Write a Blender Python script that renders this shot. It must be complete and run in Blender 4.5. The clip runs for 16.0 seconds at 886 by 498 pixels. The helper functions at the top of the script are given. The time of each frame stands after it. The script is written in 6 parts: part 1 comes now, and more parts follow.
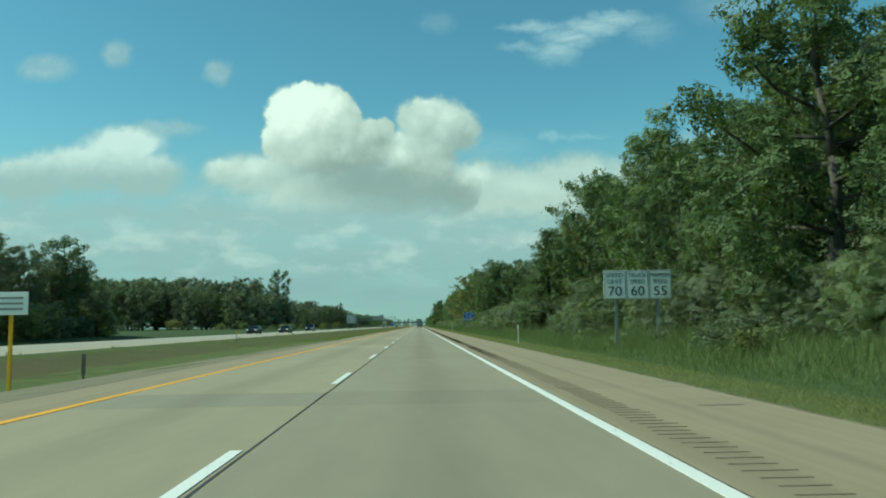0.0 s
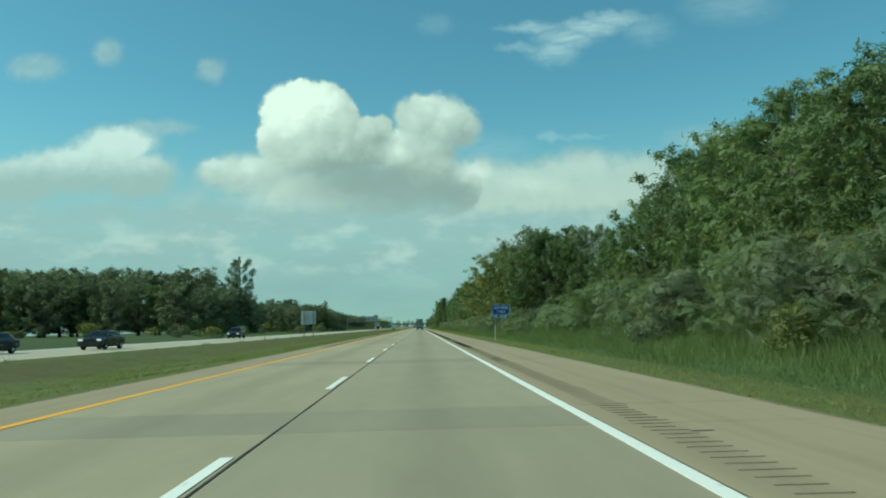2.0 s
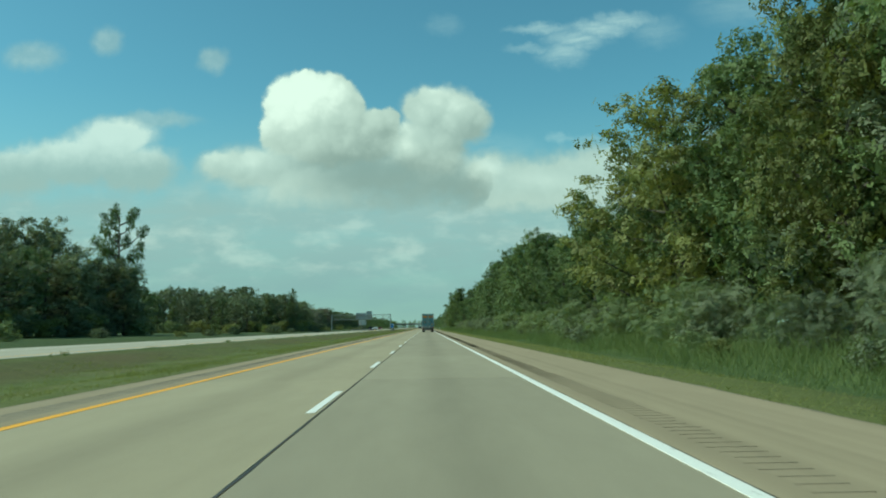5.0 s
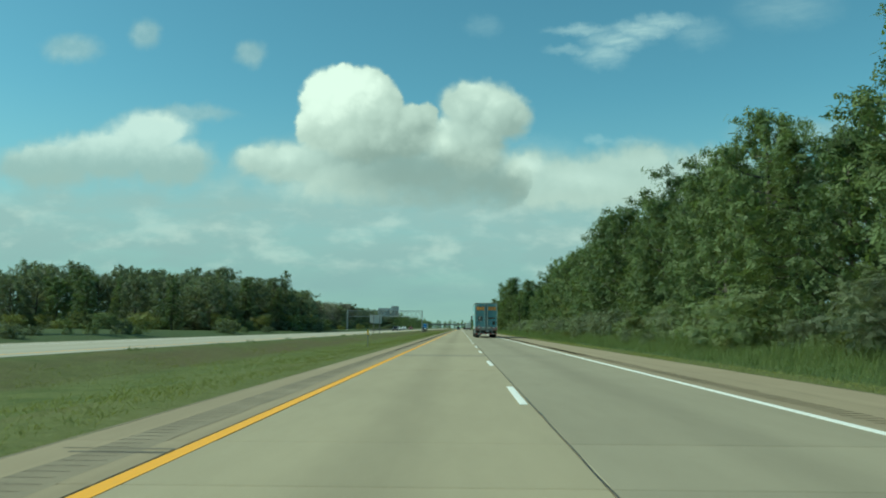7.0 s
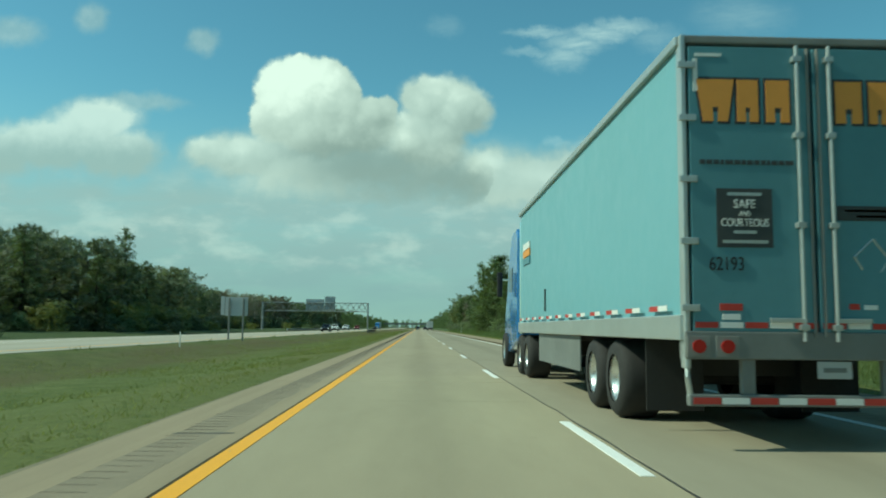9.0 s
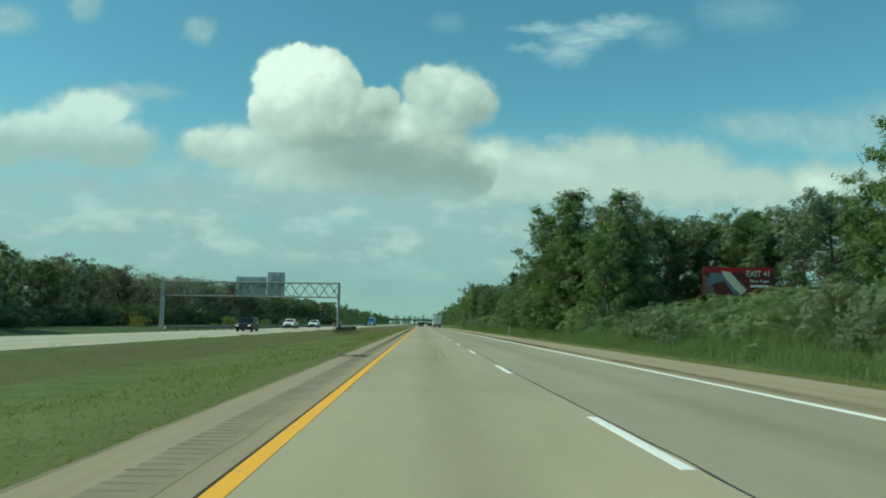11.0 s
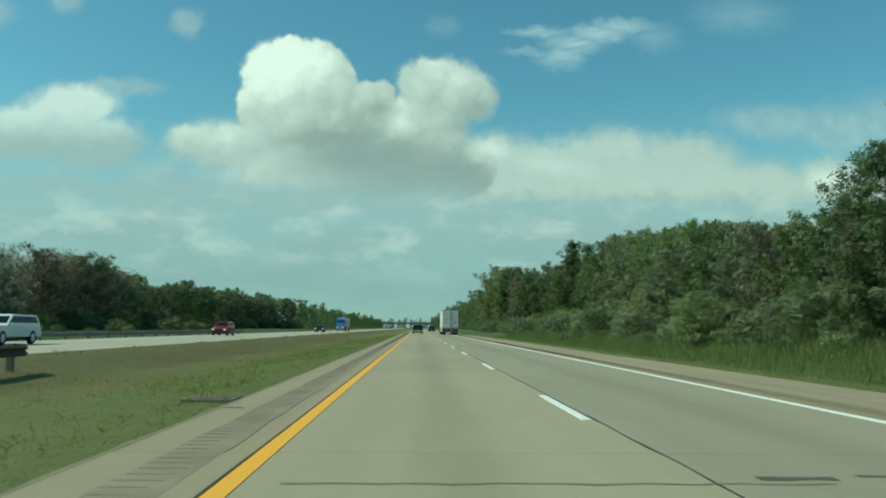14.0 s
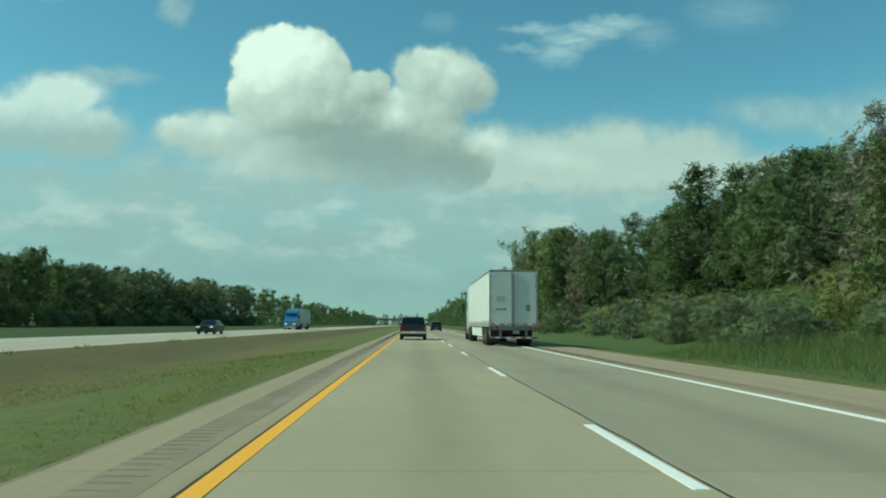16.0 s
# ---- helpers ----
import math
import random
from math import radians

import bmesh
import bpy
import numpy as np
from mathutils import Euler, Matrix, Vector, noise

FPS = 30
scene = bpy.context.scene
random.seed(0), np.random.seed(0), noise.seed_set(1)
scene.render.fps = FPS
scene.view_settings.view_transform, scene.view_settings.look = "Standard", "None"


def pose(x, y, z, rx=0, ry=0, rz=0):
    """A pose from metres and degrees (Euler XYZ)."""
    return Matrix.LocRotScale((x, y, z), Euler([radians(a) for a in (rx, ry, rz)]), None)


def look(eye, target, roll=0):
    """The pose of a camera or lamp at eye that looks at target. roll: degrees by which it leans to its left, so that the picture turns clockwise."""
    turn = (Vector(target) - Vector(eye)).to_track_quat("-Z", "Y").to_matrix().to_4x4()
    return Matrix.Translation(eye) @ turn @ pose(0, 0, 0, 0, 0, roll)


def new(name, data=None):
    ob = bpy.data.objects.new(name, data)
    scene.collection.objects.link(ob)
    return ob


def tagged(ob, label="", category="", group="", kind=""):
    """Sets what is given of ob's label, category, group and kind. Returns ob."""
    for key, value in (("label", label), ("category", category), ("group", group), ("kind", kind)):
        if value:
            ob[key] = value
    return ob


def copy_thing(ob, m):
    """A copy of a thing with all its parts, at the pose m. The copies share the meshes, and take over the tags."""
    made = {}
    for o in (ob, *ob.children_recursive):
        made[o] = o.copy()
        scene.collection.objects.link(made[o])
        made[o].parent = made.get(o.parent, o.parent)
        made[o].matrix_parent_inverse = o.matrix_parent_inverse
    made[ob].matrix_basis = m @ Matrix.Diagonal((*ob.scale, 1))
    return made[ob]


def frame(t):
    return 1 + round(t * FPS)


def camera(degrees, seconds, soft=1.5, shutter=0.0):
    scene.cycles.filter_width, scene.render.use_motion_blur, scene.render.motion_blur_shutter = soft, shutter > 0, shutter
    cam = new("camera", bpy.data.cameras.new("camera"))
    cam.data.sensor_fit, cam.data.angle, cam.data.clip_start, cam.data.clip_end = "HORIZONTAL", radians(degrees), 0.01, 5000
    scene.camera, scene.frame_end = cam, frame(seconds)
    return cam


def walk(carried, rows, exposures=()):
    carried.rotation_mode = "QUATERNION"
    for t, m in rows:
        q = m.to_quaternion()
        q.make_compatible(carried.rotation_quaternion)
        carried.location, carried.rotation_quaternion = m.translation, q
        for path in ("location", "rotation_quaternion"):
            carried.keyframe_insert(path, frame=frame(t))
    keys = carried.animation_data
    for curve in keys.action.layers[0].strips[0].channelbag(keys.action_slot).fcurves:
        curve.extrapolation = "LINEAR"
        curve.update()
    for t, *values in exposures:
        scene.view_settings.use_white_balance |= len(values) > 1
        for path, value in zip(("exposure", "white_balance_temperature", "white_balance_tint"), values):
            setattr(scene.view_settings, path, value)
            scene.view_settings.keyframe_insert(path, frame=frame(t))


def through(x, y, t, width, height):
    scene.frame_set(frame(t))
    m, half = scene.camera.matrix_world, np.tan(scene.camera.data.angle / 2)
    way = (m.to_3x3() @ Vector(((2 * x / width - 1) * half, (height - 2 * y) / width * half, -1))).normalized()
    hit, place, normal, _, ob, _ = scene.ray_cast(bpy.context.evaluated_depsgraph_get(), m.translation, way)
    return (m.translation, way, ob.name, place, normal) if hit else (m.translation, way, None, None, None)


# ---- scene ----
# ---------------------------------------------------------------- camera
ROWS = [
    # seconds, x, y, yaw, pitch, roll
    (0.0, 1.528, 0.00, -1.757, 5.45, 0.79),
    (0.5, 1.550, 18.67, -1.364, 5.39, 0.87),
    (1.0, 1.507, 37.38, -1.687, 5.36, 1.11),
    (1.5, 1.555, 56.12, -1.531, 5.49, 1.31),
    (2.0, 1.571, 74.90, -1.730, 5.55, 1.33),
    (2.5, 1.606, 93.72, -1.815, 5.51, 1.29),
    (3.0, 1.561, 112.58, -1.701, 5.62, 0.82),
    (3.5, 1.551, 131.47, -1.777, 5.60, 0.65),
    (4.5, 1.550, 169.37, -1.550, 5.60, 0.70),
    (5.3, 1.250, 199.80, -1.000, 5.60, 0.90),
    (6.0, 0.660, 226.50, -0.095, 5.63, 1.00),
    (6.5, -0.154, 245.61, 1.086, 5.59, 0.70),
    (7.0, -0.860, 264.77, 1.255, 5.67, -0.34),
    (7.5, -1.245, 283.96, 0.300, 5.75, -0.70),
    (8.0, -1.421, 303.19, -0.642, 5.71, -0.83),
    (8.5, -1.466, 322.45, -1.394, 5.81, -0.45),
    (9.0, -1.639, 341.76, -1.772, 5.67, -0.63),
    (10.2, -1.850, 388.24, -1.650, 5.50, -0.64),
    (11.5, -1.962, 438.84, -1.561, 5.37, -0.63),
    (12.0, -1.975, 458.36, -1.599, 5.51, -0.43),
    (12.5, -2.018, 477.93, -1.605, 5.54, -0.60),
    (13.0, -2.058, 497.53, -1.612, 5.67, -0.81),
    (13.5, -1.971, 517.17, -1.720, 5.60, -0.79),
    (14.0, -1.915, 536.84, -1.828, 5.67, -0.45),
    (14.5, -1.927, 556.56, -1.819, 5.67, -0.46),
    (15.0, -1.907, 576.31, -1.885, 5.67, -0.56),
    (15.5, -1.865, 596.10, -2.002, 5.61, -0.42),
    (16.0, -1.827, 615.92, -2.098, 5.44, -0.42),
]
EYE = 1.0235
cam = camera(58.3, 16.0, soft=1.9, shutter=0.035)
walk(cam, [(t, pose(x, y, EYE, 90 + pitch, roll, yaw)) for t, x, y, yaw, pitch, roll in ROWS],
     exposures=[(0.0, 0.36, 6100, -19), (3.0, 0.33, 6150, -19), (9.0, 0.33, 6200, -19), (14.0, 0.29, 6200, -19), (16.0, 0.30, 6200, -19)])

# ---------------------------------------------------------------- light
SUN_EL, SUN_AZ = 43.0, -95.0        # degrees up, and from straight ahead (negative: to the left)
sun = new("sun", bpy.data.lights.new("sun", "SUN"))
sun.data.energy, sun.data.angle, sun.data.color = 3.05, radians(0.6), (1.0, 0.93, 0.80)
_d = Vector((math.sin(radians(SUN_AZ)) * math.cos(radians(SUN_EL)), math.cos(radians(SUN_AZ)) * math.cos(radians(SUN_EL)),
             math.sin(radians(SUN_EL))))
sun.matrix_world = look(_d * 50, (0, 0, 0))


class Nodes:
    """Short hand for building node trees."""

    def __init__(self, tree):
        self.t = tree
        tree.nodes.clear()

    def add(self, kind):
        return self.t.nodes.new(kind)

    def link(self, a, b):
        self.t.links.new(a, b)

    def put(self, socket, v):
        if isinstance(v, bpy.types.NodeSocket):
            self.link(v, socket)
        else:
            socket.default_value = v

    def math(self, op, a, b=0.0, c=0.0, clamp=False):
        n = self.add("ShaderNodeMath")
        n.operation, n.use_clamp = op, clamp
        for i, v in enumerate((a, b, c)):
            self.put(n.inputs[i], v)
        return n.outputs[0]

    def remap(self, v, a, b, c=0.0, d=1.0, smooth=True):
        n = self.add("ShaderNodeMapRange")
        n.interpolation_type = "SMOOTHSTEP" if smooth else "LINEAR"
        for i, x in enumerate((v, a, b, c, d)):
            self.put(n.inputs[i], x)
        return n.outputs[0]

    def noise(self, vec, scale, detail=4.0, rough=0.55, dist=0.0):
        n = self.add("ShaderNodeTexNoise")
        if vec is not None:
            self.link(vec, n.inputs["Vector"])
        n.inputs["Scale"].default_value, n.inputs["Detail"].default_value = scale, detail
        n.inputs["Roughness"].default_value, n.inputs["Distortion"].default_value = rough, dist
        return n.outputs[0]

    def mix(self, fac, a, b, blend="MIX"):
        n = self.add("ShaderNodeMix")
        n.data_type, n.blend_type = "RGBA", blend
        self.put(n.inputs[0], fac)
        self.put(n.inputs[6], a)
        self.put(n.inputs[7], b)
        return n.outputs[2]

    def vec(self, x, y, z):
        n = self.add("ShaderNodeCombineXYZ")
        for i, v in enumerate((x, y, z)):
            self.put(n.inputs[i], v)
        return n.outputs[0]

    def split(self, v):
        n = self.add("ShaderNodeSeparateXYZ")
        self.link(v, n.inputs[0])
        return n.outputs

    def scaled(self, v, k):
        n = self.add("ShaderNodeVectorMath")
        n.operation = "MULTIPLY"
        self.link(v, n.inputs[0])
        n.inputs[1].default_value = k
        return n.outputs[0]


def rgb(r, g, b):
    return (r, g, b, 1.0)


# clear blue sky, paler towards the horizon
world = bpy.data.worlds.new("sky")
scene.world = world
world.use_nodes = True
n = Nodes(world.node_tree)
sky = n.add("ShaderNodeTexSky")
sky.sky_type, sky.sun_disc = "NISHITA", False
sky.sun_elevation, sky.sun_rotation = radians(SUN_EL), radians(SUN_AZ)
sky.altitude, sky.air_density, sky.dust_density, sky.ozone_density = 200.0, 1.0, 0.6, 2.0
co = n.add("ShaderNodeTexCoord").outputs["Generated"]
dx, dy, dz = n.split(co)
ahead = n.math("MAXIMUM", dy, 0.05)
u, v = n.math("DIVIDE", dx, ahead), n.math("DIVIDE", dz, ahead)
# thin feathered high cloud, drawn out along its streaks
flat = n.vec(u, v, 0.0)
drift, lift = n.noise(flat, 40.0, 4.0, 0.6), n.noise(flat, 47.0, 4.0, 0.6)
comb = n.noise(n.vec(n.math("MULTIPLY", n.math("ADD", u, n.math("MULTIPLY", v, 0.8)), 16.0), n.math("MULTIPLY", n.math("SUBTRACT", v, n.math("MULTIPLY", u, 0.16)), 85.0), 2.0), 1.0, 5.0, 0.62, 0.4)
veil = None
for cu, cv, ru, rv, k in ((0.264, 0.396, 0.036, 0.011, 1.0), (0.233, 0.384, 0.040, 0.011, 0.95), (0.201, 0.372, 0.036, 0.013, 0.95), (0.184, 0.352, 0.028, 0.016, 0.75),
                          (0.157, 0.385, 0.041, 0.007, 0.8), (0.139, 0.358, 0.028, 0.006, 0.55), (0.307, 0.382, 0.033, 0.018, 0.35), (0.029, 0.391, 0.020, 0.014, 0.22),
                          (0.180, 0.240, 0.018, 0.006, 0.45), (0.213, 0.239, 0.031, 0.004, 0.3), (0.096, 0.225, 0.050, 0.018, 0.22), (0.421, 0.414, 0.057, 0.024, 0.35)):
    a = n.math("DIVIDE", n.math("ADD", n.math("SUBTRACT", u, cu), n.math("MULTIPLY", n.math("SUBTRACT", drift, 0.5), 0.035)), ru)
    b = n.math("DIVIDE", n.math("ADD", n.math("SUBTRACT", v, cv), n.math("MULTIPLY", n.math("SUBTRACT", lift, 0.5), 0.022)), rv)
    d = n.math("SQRT", n.math("ADD", n.math("MULTIPLY", a, a), n.math("MULTIPLY", b, b)))
    d = n.math("MULTIPLY", n.remap(d, 1.6, 0.1), k)
    veil = d if veil is None else n.math("MAXIMUM", veil, d)
veil = n.math("MULTIPLY", veil, n.remap(comb, 0.20, 0.75, 0.22, 0.52))
haze = n.math("MULTIPLY", n.remap(dz, 0.30, 0.0), 0.62)
col = n.mix(1.0, sky.outputs[0], rgb(0.70, 1.02, 0.93), "MULTIPLY")
col = n.mix(haze, col, rgb(2.9, 4.05, 4.0))
col = n.mix(veil, col, rgb(6.2, 7.1, 7.0))
bg = n.add("ShaderNodeBackground")
n.put(bg.inputs[0], col)
bg.inputs[1].default_value = 0.10
n.link(bg.outputs[0], n.add("ShaderNodeOutputWorld").inputs[0])

# ---------------------------------------------------------------- materials


def material(name, base, rough=0.8, vary=0.25, scale=3.0, fine=40.0, metal=0.0, bump=0.0, bump_scale=60.0, tint=None, rand=0.0,
             coords="Object", spec=0.4, coat=0.0):
    """A surface whose colour drifts at two scales, with fine relief; rand: change from piece to piece."""
    m = bpy.data.materials.new(name)
    m.use_nodes = True
    n = Nodes(m.node_tree)
    co = n.add("ShaderNodeTexCoord").outputs[coords] if coords != "World" else n.add("ShaderNodeNewGeometry").outputs["Position"]
    big, small = n.noise(co, scale, 4.0, 0.6), n.noise(co, fine, 3.0, 0.6)
    k = n.math("ADD", n.math("MULTIPLY", n.math("SUBTRACT", big, 0.5), 2.0 * vary), n.math("MULTIPLY", n.math("SUBTRACT", small, 0.5), vary))
    if rand:
        r = n.add("ShaderNodeObjectInfo").outputs["Random"]
        k = n.math("ADD", k, n.math("MULTIPLY", n.math("SUBTRACT", r, 0.5), rand))
    k = n.math("ADD", k, 1.0)
    col = n.mix(1.0, rgb(*base), n.vec(k, k, k), "MULTIPLY")
    if tint:
        col = n.mix(n.remap(big, 0.45, 0.75), col, rgb(*tint))
    p = n.add("ShaderNodeBsdfPrincipled")
    n.put(p.inputs["Base Color"], col)
    n.put(p.inputs["Roughness"], n.remap(small, 0.2, 0.8, max(rough - 0.08, 0.02), min(rough + 0.08, 1.0)))
    p.inputs["Metallic"].default_value = metal
    p.inputs["Specular IOR Level"].default_value = spec
    p.inputs["Coat Weight"].default_value = coat
    if bump:
        bp = n.add("ShaderNodeBump")
        bp.inputs["Strength"].default_value, bp.inputs["Distance"].default_value = bump, 0.02
        n.link(n.noise(co, bump_scale, 4.0, 0.65), bp.inputs["Height"])
        n.link(bp.outputs[0], p.inputs["Normal"])
    n.link(p.outputs[0], n.add("ShaderNodeOutputMaterial").inputs[0])
    return m


def leaf_material(name, dark, light, through=0.48, rough=0.55, cells=0.0):
    """Leaves: each leaf its own shade of green, some light through them."""
    m = bpy.data.materials.new(name)
    m.use_nodes = True
    n = Nodes(m.node_tree)
    isl = n.add("ShaderNodeNewGeometry").outputs["Random Per Island"]
    obr = n.add("ShaderNodeObjectInfo").outputs["Random"]
    co = n.add("ShaderNodeTexCoord").outputs["Object"]
    f = n.math("ADD", n.math("MULTIPLY", isl, 0.34), n.math("MULTIPLY", n.noise(co, 0.55, 3.0), 0.91))
    f = n.math("ADD", f, n.math("MULTIPLY", n.math("SUBTRACT", obr, 0.2), 0.55))
    shade = n.remap(f, 0.35, 1.1, smooth=False)
    ramp = shade.node.inputs[0]
    col = n.mix(shade, rgb(*dark), rgb(*light))
    p = n.add("ShaderNodeBsdfPrincipled")
    n.put(p.inputs["Base Color"], col)
    p.inputs["Roughness"].default_value, p.inputs["Specular IOR Level"].default_value = rough, 0.3
    tr = n.add("ShaderNodeBsdfTranslucent")
    n.put(tr.inputs[0], n.mix(1.0, col, rgb(1.0, 1.0, 0.55), "MULTIPLY"))
    mx = n.add("ShaderNodeMixShader")
    mx.inputs[0].default_value = through
    n.link(p.outputs[0], mx.inputs[1])
    n.link(tr.outputs[0], mx.inputs[2])
    shader = mx.outputs[0]
    if cells:
        # each spray is cut into single leaves with gaps between them
        vo = n.add("ShaderNodeTexVoronoi")
        n.link(co, vo.inputs["Vector"])
        vo.inputs["Scale"].default_value = cells
        gap = n.math("GREATER_THAN", n.math("ADD", vo.outputs["Distance"], n.math("MULTIPLY", n.noise(co, cells * 2.0, 2.0), 0.25)), 0.62)
        hole, cut = n.add("ShaderNodeBsdfTransparent"), n.add("ShaderNodeMixShader")
        n.link(gap, cut.inputs[0])
        n.link(shader, cut.inputs[1])
        n.link(hole.outputs[0], cut.inputs[2])
        shader = cut.outputs[0]
        f = n.math("ADD", f, n.math("MULTIPLY", n.math("SUBTRACT", n.split(vo.outputs["Color"])[0], 0.5), 0.22))
        n.put(ramp, f)
    n.link(shader, n.add("ShaderNodeOutputMaterial").inputs[0])
    return m


def glass_material(name, tint=(0.02, 0.025, 0.03)):
    m = bpy.data.materials.new(name)
    m.use_nodes = True
    p = m.node_tree.nodes["Principled BSDF"]
    p.inputs["Base Color"].default_value, p.inputs["Roughness"].default_value = rgb(*tint), 0.06
    p.inputs["Specular IOR Level"].default_value = 0.6
    return m


def glow_material(name, colour, strength):
    m = bpy.data.materials.new(name)
    m.use_nodes = True
    p = m.node_tree.nodes["Principled BSDF"]
    p.inputs["Base Color"].default_value = rgb(*colour)
    p.inputs["Emission Color"].default_value, p.inputs["Emission Strength"].default_value = rgb(*colour), strength
    p.inputs["Roughness"].default_value = 0.25
    return m


def concrete_material(name, base, rand):
    """Worn road concrete: wheel-track polish along the road, stains, transverse tining, fine grit."""
    m = bpy.data.materials.new(name)
    m.use_nodes = True
    n = Nodes(m.node_tree)
    pos = n.add("ShaderNodeNewGeometry").outputs["Position"]
    x, y, z = n.split(pos)
    r = n.add("ShaderNodeObjectInfo").outputs["Random"]
    big = n.noise(n.scaled(pos, (0.55, 0.10, 1.0)), 1.0, 4.0, 0.6)
    mid = n.noise(n.scaled(pos, (3.0, 0.6, 1.0)), 1.0, 4.0, 0.65)
    grit = n.noise(pos, 70.0, 2.0, 0.7)
    lane = n.math("PINGPONG", n.math("SUBTRACT", x, 0.1), 1.63)          # across a lane, from its edge to its middle
    oil = n.math("MULTIPLY", n.remap(lane, 1.0, 1.6), 0.13)
    k = n.math("ADD", 1.0, n.math("MULTIPLY", n.math("SUBTRACT", big, 0.5), 0.34))
    k = n.math("ADD", k, n.math("MULTIPLY", n.math("SUBTRACT", mid, 0.5), 0.18))
    k = n.math("ADD", k, n.math("MULTIPLY", n.math("SUBTRACT", grit, 0.5), 0.22))
    k = n.math("ADD", k, n.math("MULTIPLY", n.math("SUBTRACT", r, 0.5), rand))
    k = n.math("SUBTRACT", k, oil)
    col = n.mix(1.0, rgb(*base), n.vec(k, k, k), "MULTIPLY")
    stain = n.remap(n.noise(n.scaled(pos, (1.4, 0.9, 1.0)), 1.0, 6.0, 0.7), 0.66, 0.78)
    col = n.mix(n.math("MULTIPLY", stain, 0.35), col, rgb(0.12, 0.11, 0.09))
    p = n.add("ShaderNodeBsdfPrincipled")
    n.put(p.inputs["Base Color"], col)
    p.inputs["Roughness"].default_value, p.inputs["Specular IOR Level"].default_value = 0.82, 0.3
    bp = n.add("ShaderNodeBump")
    bp.inputs["Strength"].default_value, bp.inputs["Distance"].default_value = 0.35, 0.01
    n.link(n.math("ADD", grit, n.math("MULTIPLY", mid, 0.6)), bp.inputs["Height"])
    n.link(bp.outputs[0], p.inputs["Normal"])
    n.link(p.outputs[0], n.add("ShaderNodeOutputMaterial").inputs[0])
    return m


def shoulder_material(name, base):
    """Asphalt shoulder: long wear streaks, a scuffed band by the rumble strip, a faint outer track, loose grit."""
    m = bpy.data.materials.new(name)
    m.use_nodes = True
    n = Nodes(m.node_tree)
    pos = n.add("ShaderNodeNewGeometry").outputs["Position"]
    x, y, z = n.split(pos)
    r = n.add("ShaderNodeObjectInfo").outputs["Random"]
    streak = n.noise(n.scaled(pos, (5.5, 0.05, 1.0)), 1.0, 4.0, 0.6)
    blot = n.noise(n.scaled(pos, (1.1, 0.35, 1.0)), 1.0, 5.0, 0.65)
    grit = n.noise(pos, 60.0, 3.0, 0.75)
    wx = n.math("ADD", x, n.math("MULTIPLY", n.math("SUBTRACT", blot, 0.5), 0.25))
    band = n.math("MULTIPLY", n.remap(n.math("ABSOLUTE", n.math("SUBTRACT", wx, 3.85)), 0.40, 0.10), 0.13)
    track = n.math("MULTIPLY", n.remap(n.math("ABSOLUTE", n.math("SUBTRACT", wx, 4.68)), 0.14, 0.0), 0.12)
    k = n.math("ADD", 1.0, n.math("MULTIPLY", n.math("SUBTRACT", streak, 0.5), 0.34))
    for v, w in ((blot, 0.30), (grit, 0.34), (r, 0.07)):
        k = n.math("ADD", k, n.math("MULTIPLY", n.math("SUBTRACT", v, 0.5), w))
    k = n.math("SUBTRACT", n.math("SUBTRACT", k, band), track)
    col = n.mix(1.0, rgb(*base), n.vec(k, k, k), "MULTIPLY")
    spot = n.remap(n.noise(n.scaled(pos, (2.2, 1.6, 1.0)), 1.0, 6.0, 0.75), 0.68, 0.80)
    col = n.mix(n.math("MULTIPLY", spot, 0.45), col, rgb(0.11, 0.095, 0.07))
    p = n.add("ShaderNodeBsdfPrincipled")
    n.put(p.inputs["Base Color"], col)
    p.inputs["Roughness"].default_value, p.inputs["Specular IOR Level"].default_value = 0.92, 0.2
    bp = n.add("ShaderNodeBump")
    bp.inputs["Strength"].default_value, bp.inputs["Distance"].default_value = 0.4, 0.012
    n.link(grit, bp.inputs["Height"])
    n.link(bp.outputs[0], p.inputs["Normal"])
    n.link(p.outputs[0], n.add("ShaderNodeOutputMaterial").inputs[0])
    return m


def paint_material(name, base, worn):
    """Road paint, scuffed through to the concrete in places."""
    m = bpy.data.materials.new(name)
    m.use_nodes = True
    n = Nodes(m.node_tree)
    pos = n.add("ShaderNodeNewGeometry").outputs["Position"]
    w = n.noise(n.scaled(pos, (14.0, 3.5, 1.0)), 1.0, 6.0, 0.75)
    f = n.noise(pos, 45.0, 3.0, 0.7)
    col = n.mix(n.math("MULTIPLY", n.remap(n.math("ADD", w, n.math("MULTIPLY", f, 0.25)), 0.70, 0.84), worn), rgb(*base), rgb(0.30, 0.29, 0.25))
    k = n.math("ADD", 0.85, n.math("MULTIPLY", f, 0.3))
    p = n.add("ShaderNodeBsdfPrincipled")
    n.put(p.inputs["Base Color"], n.mix(1.0, col, n.vec(k, k, k), "MULTIPLY"))
    p.inputs["Roughness"].default_value = 0.7
    n.link(p.outputs[0], n.add("ShaderNodeOutputMaterial").inputs[0])
    return m


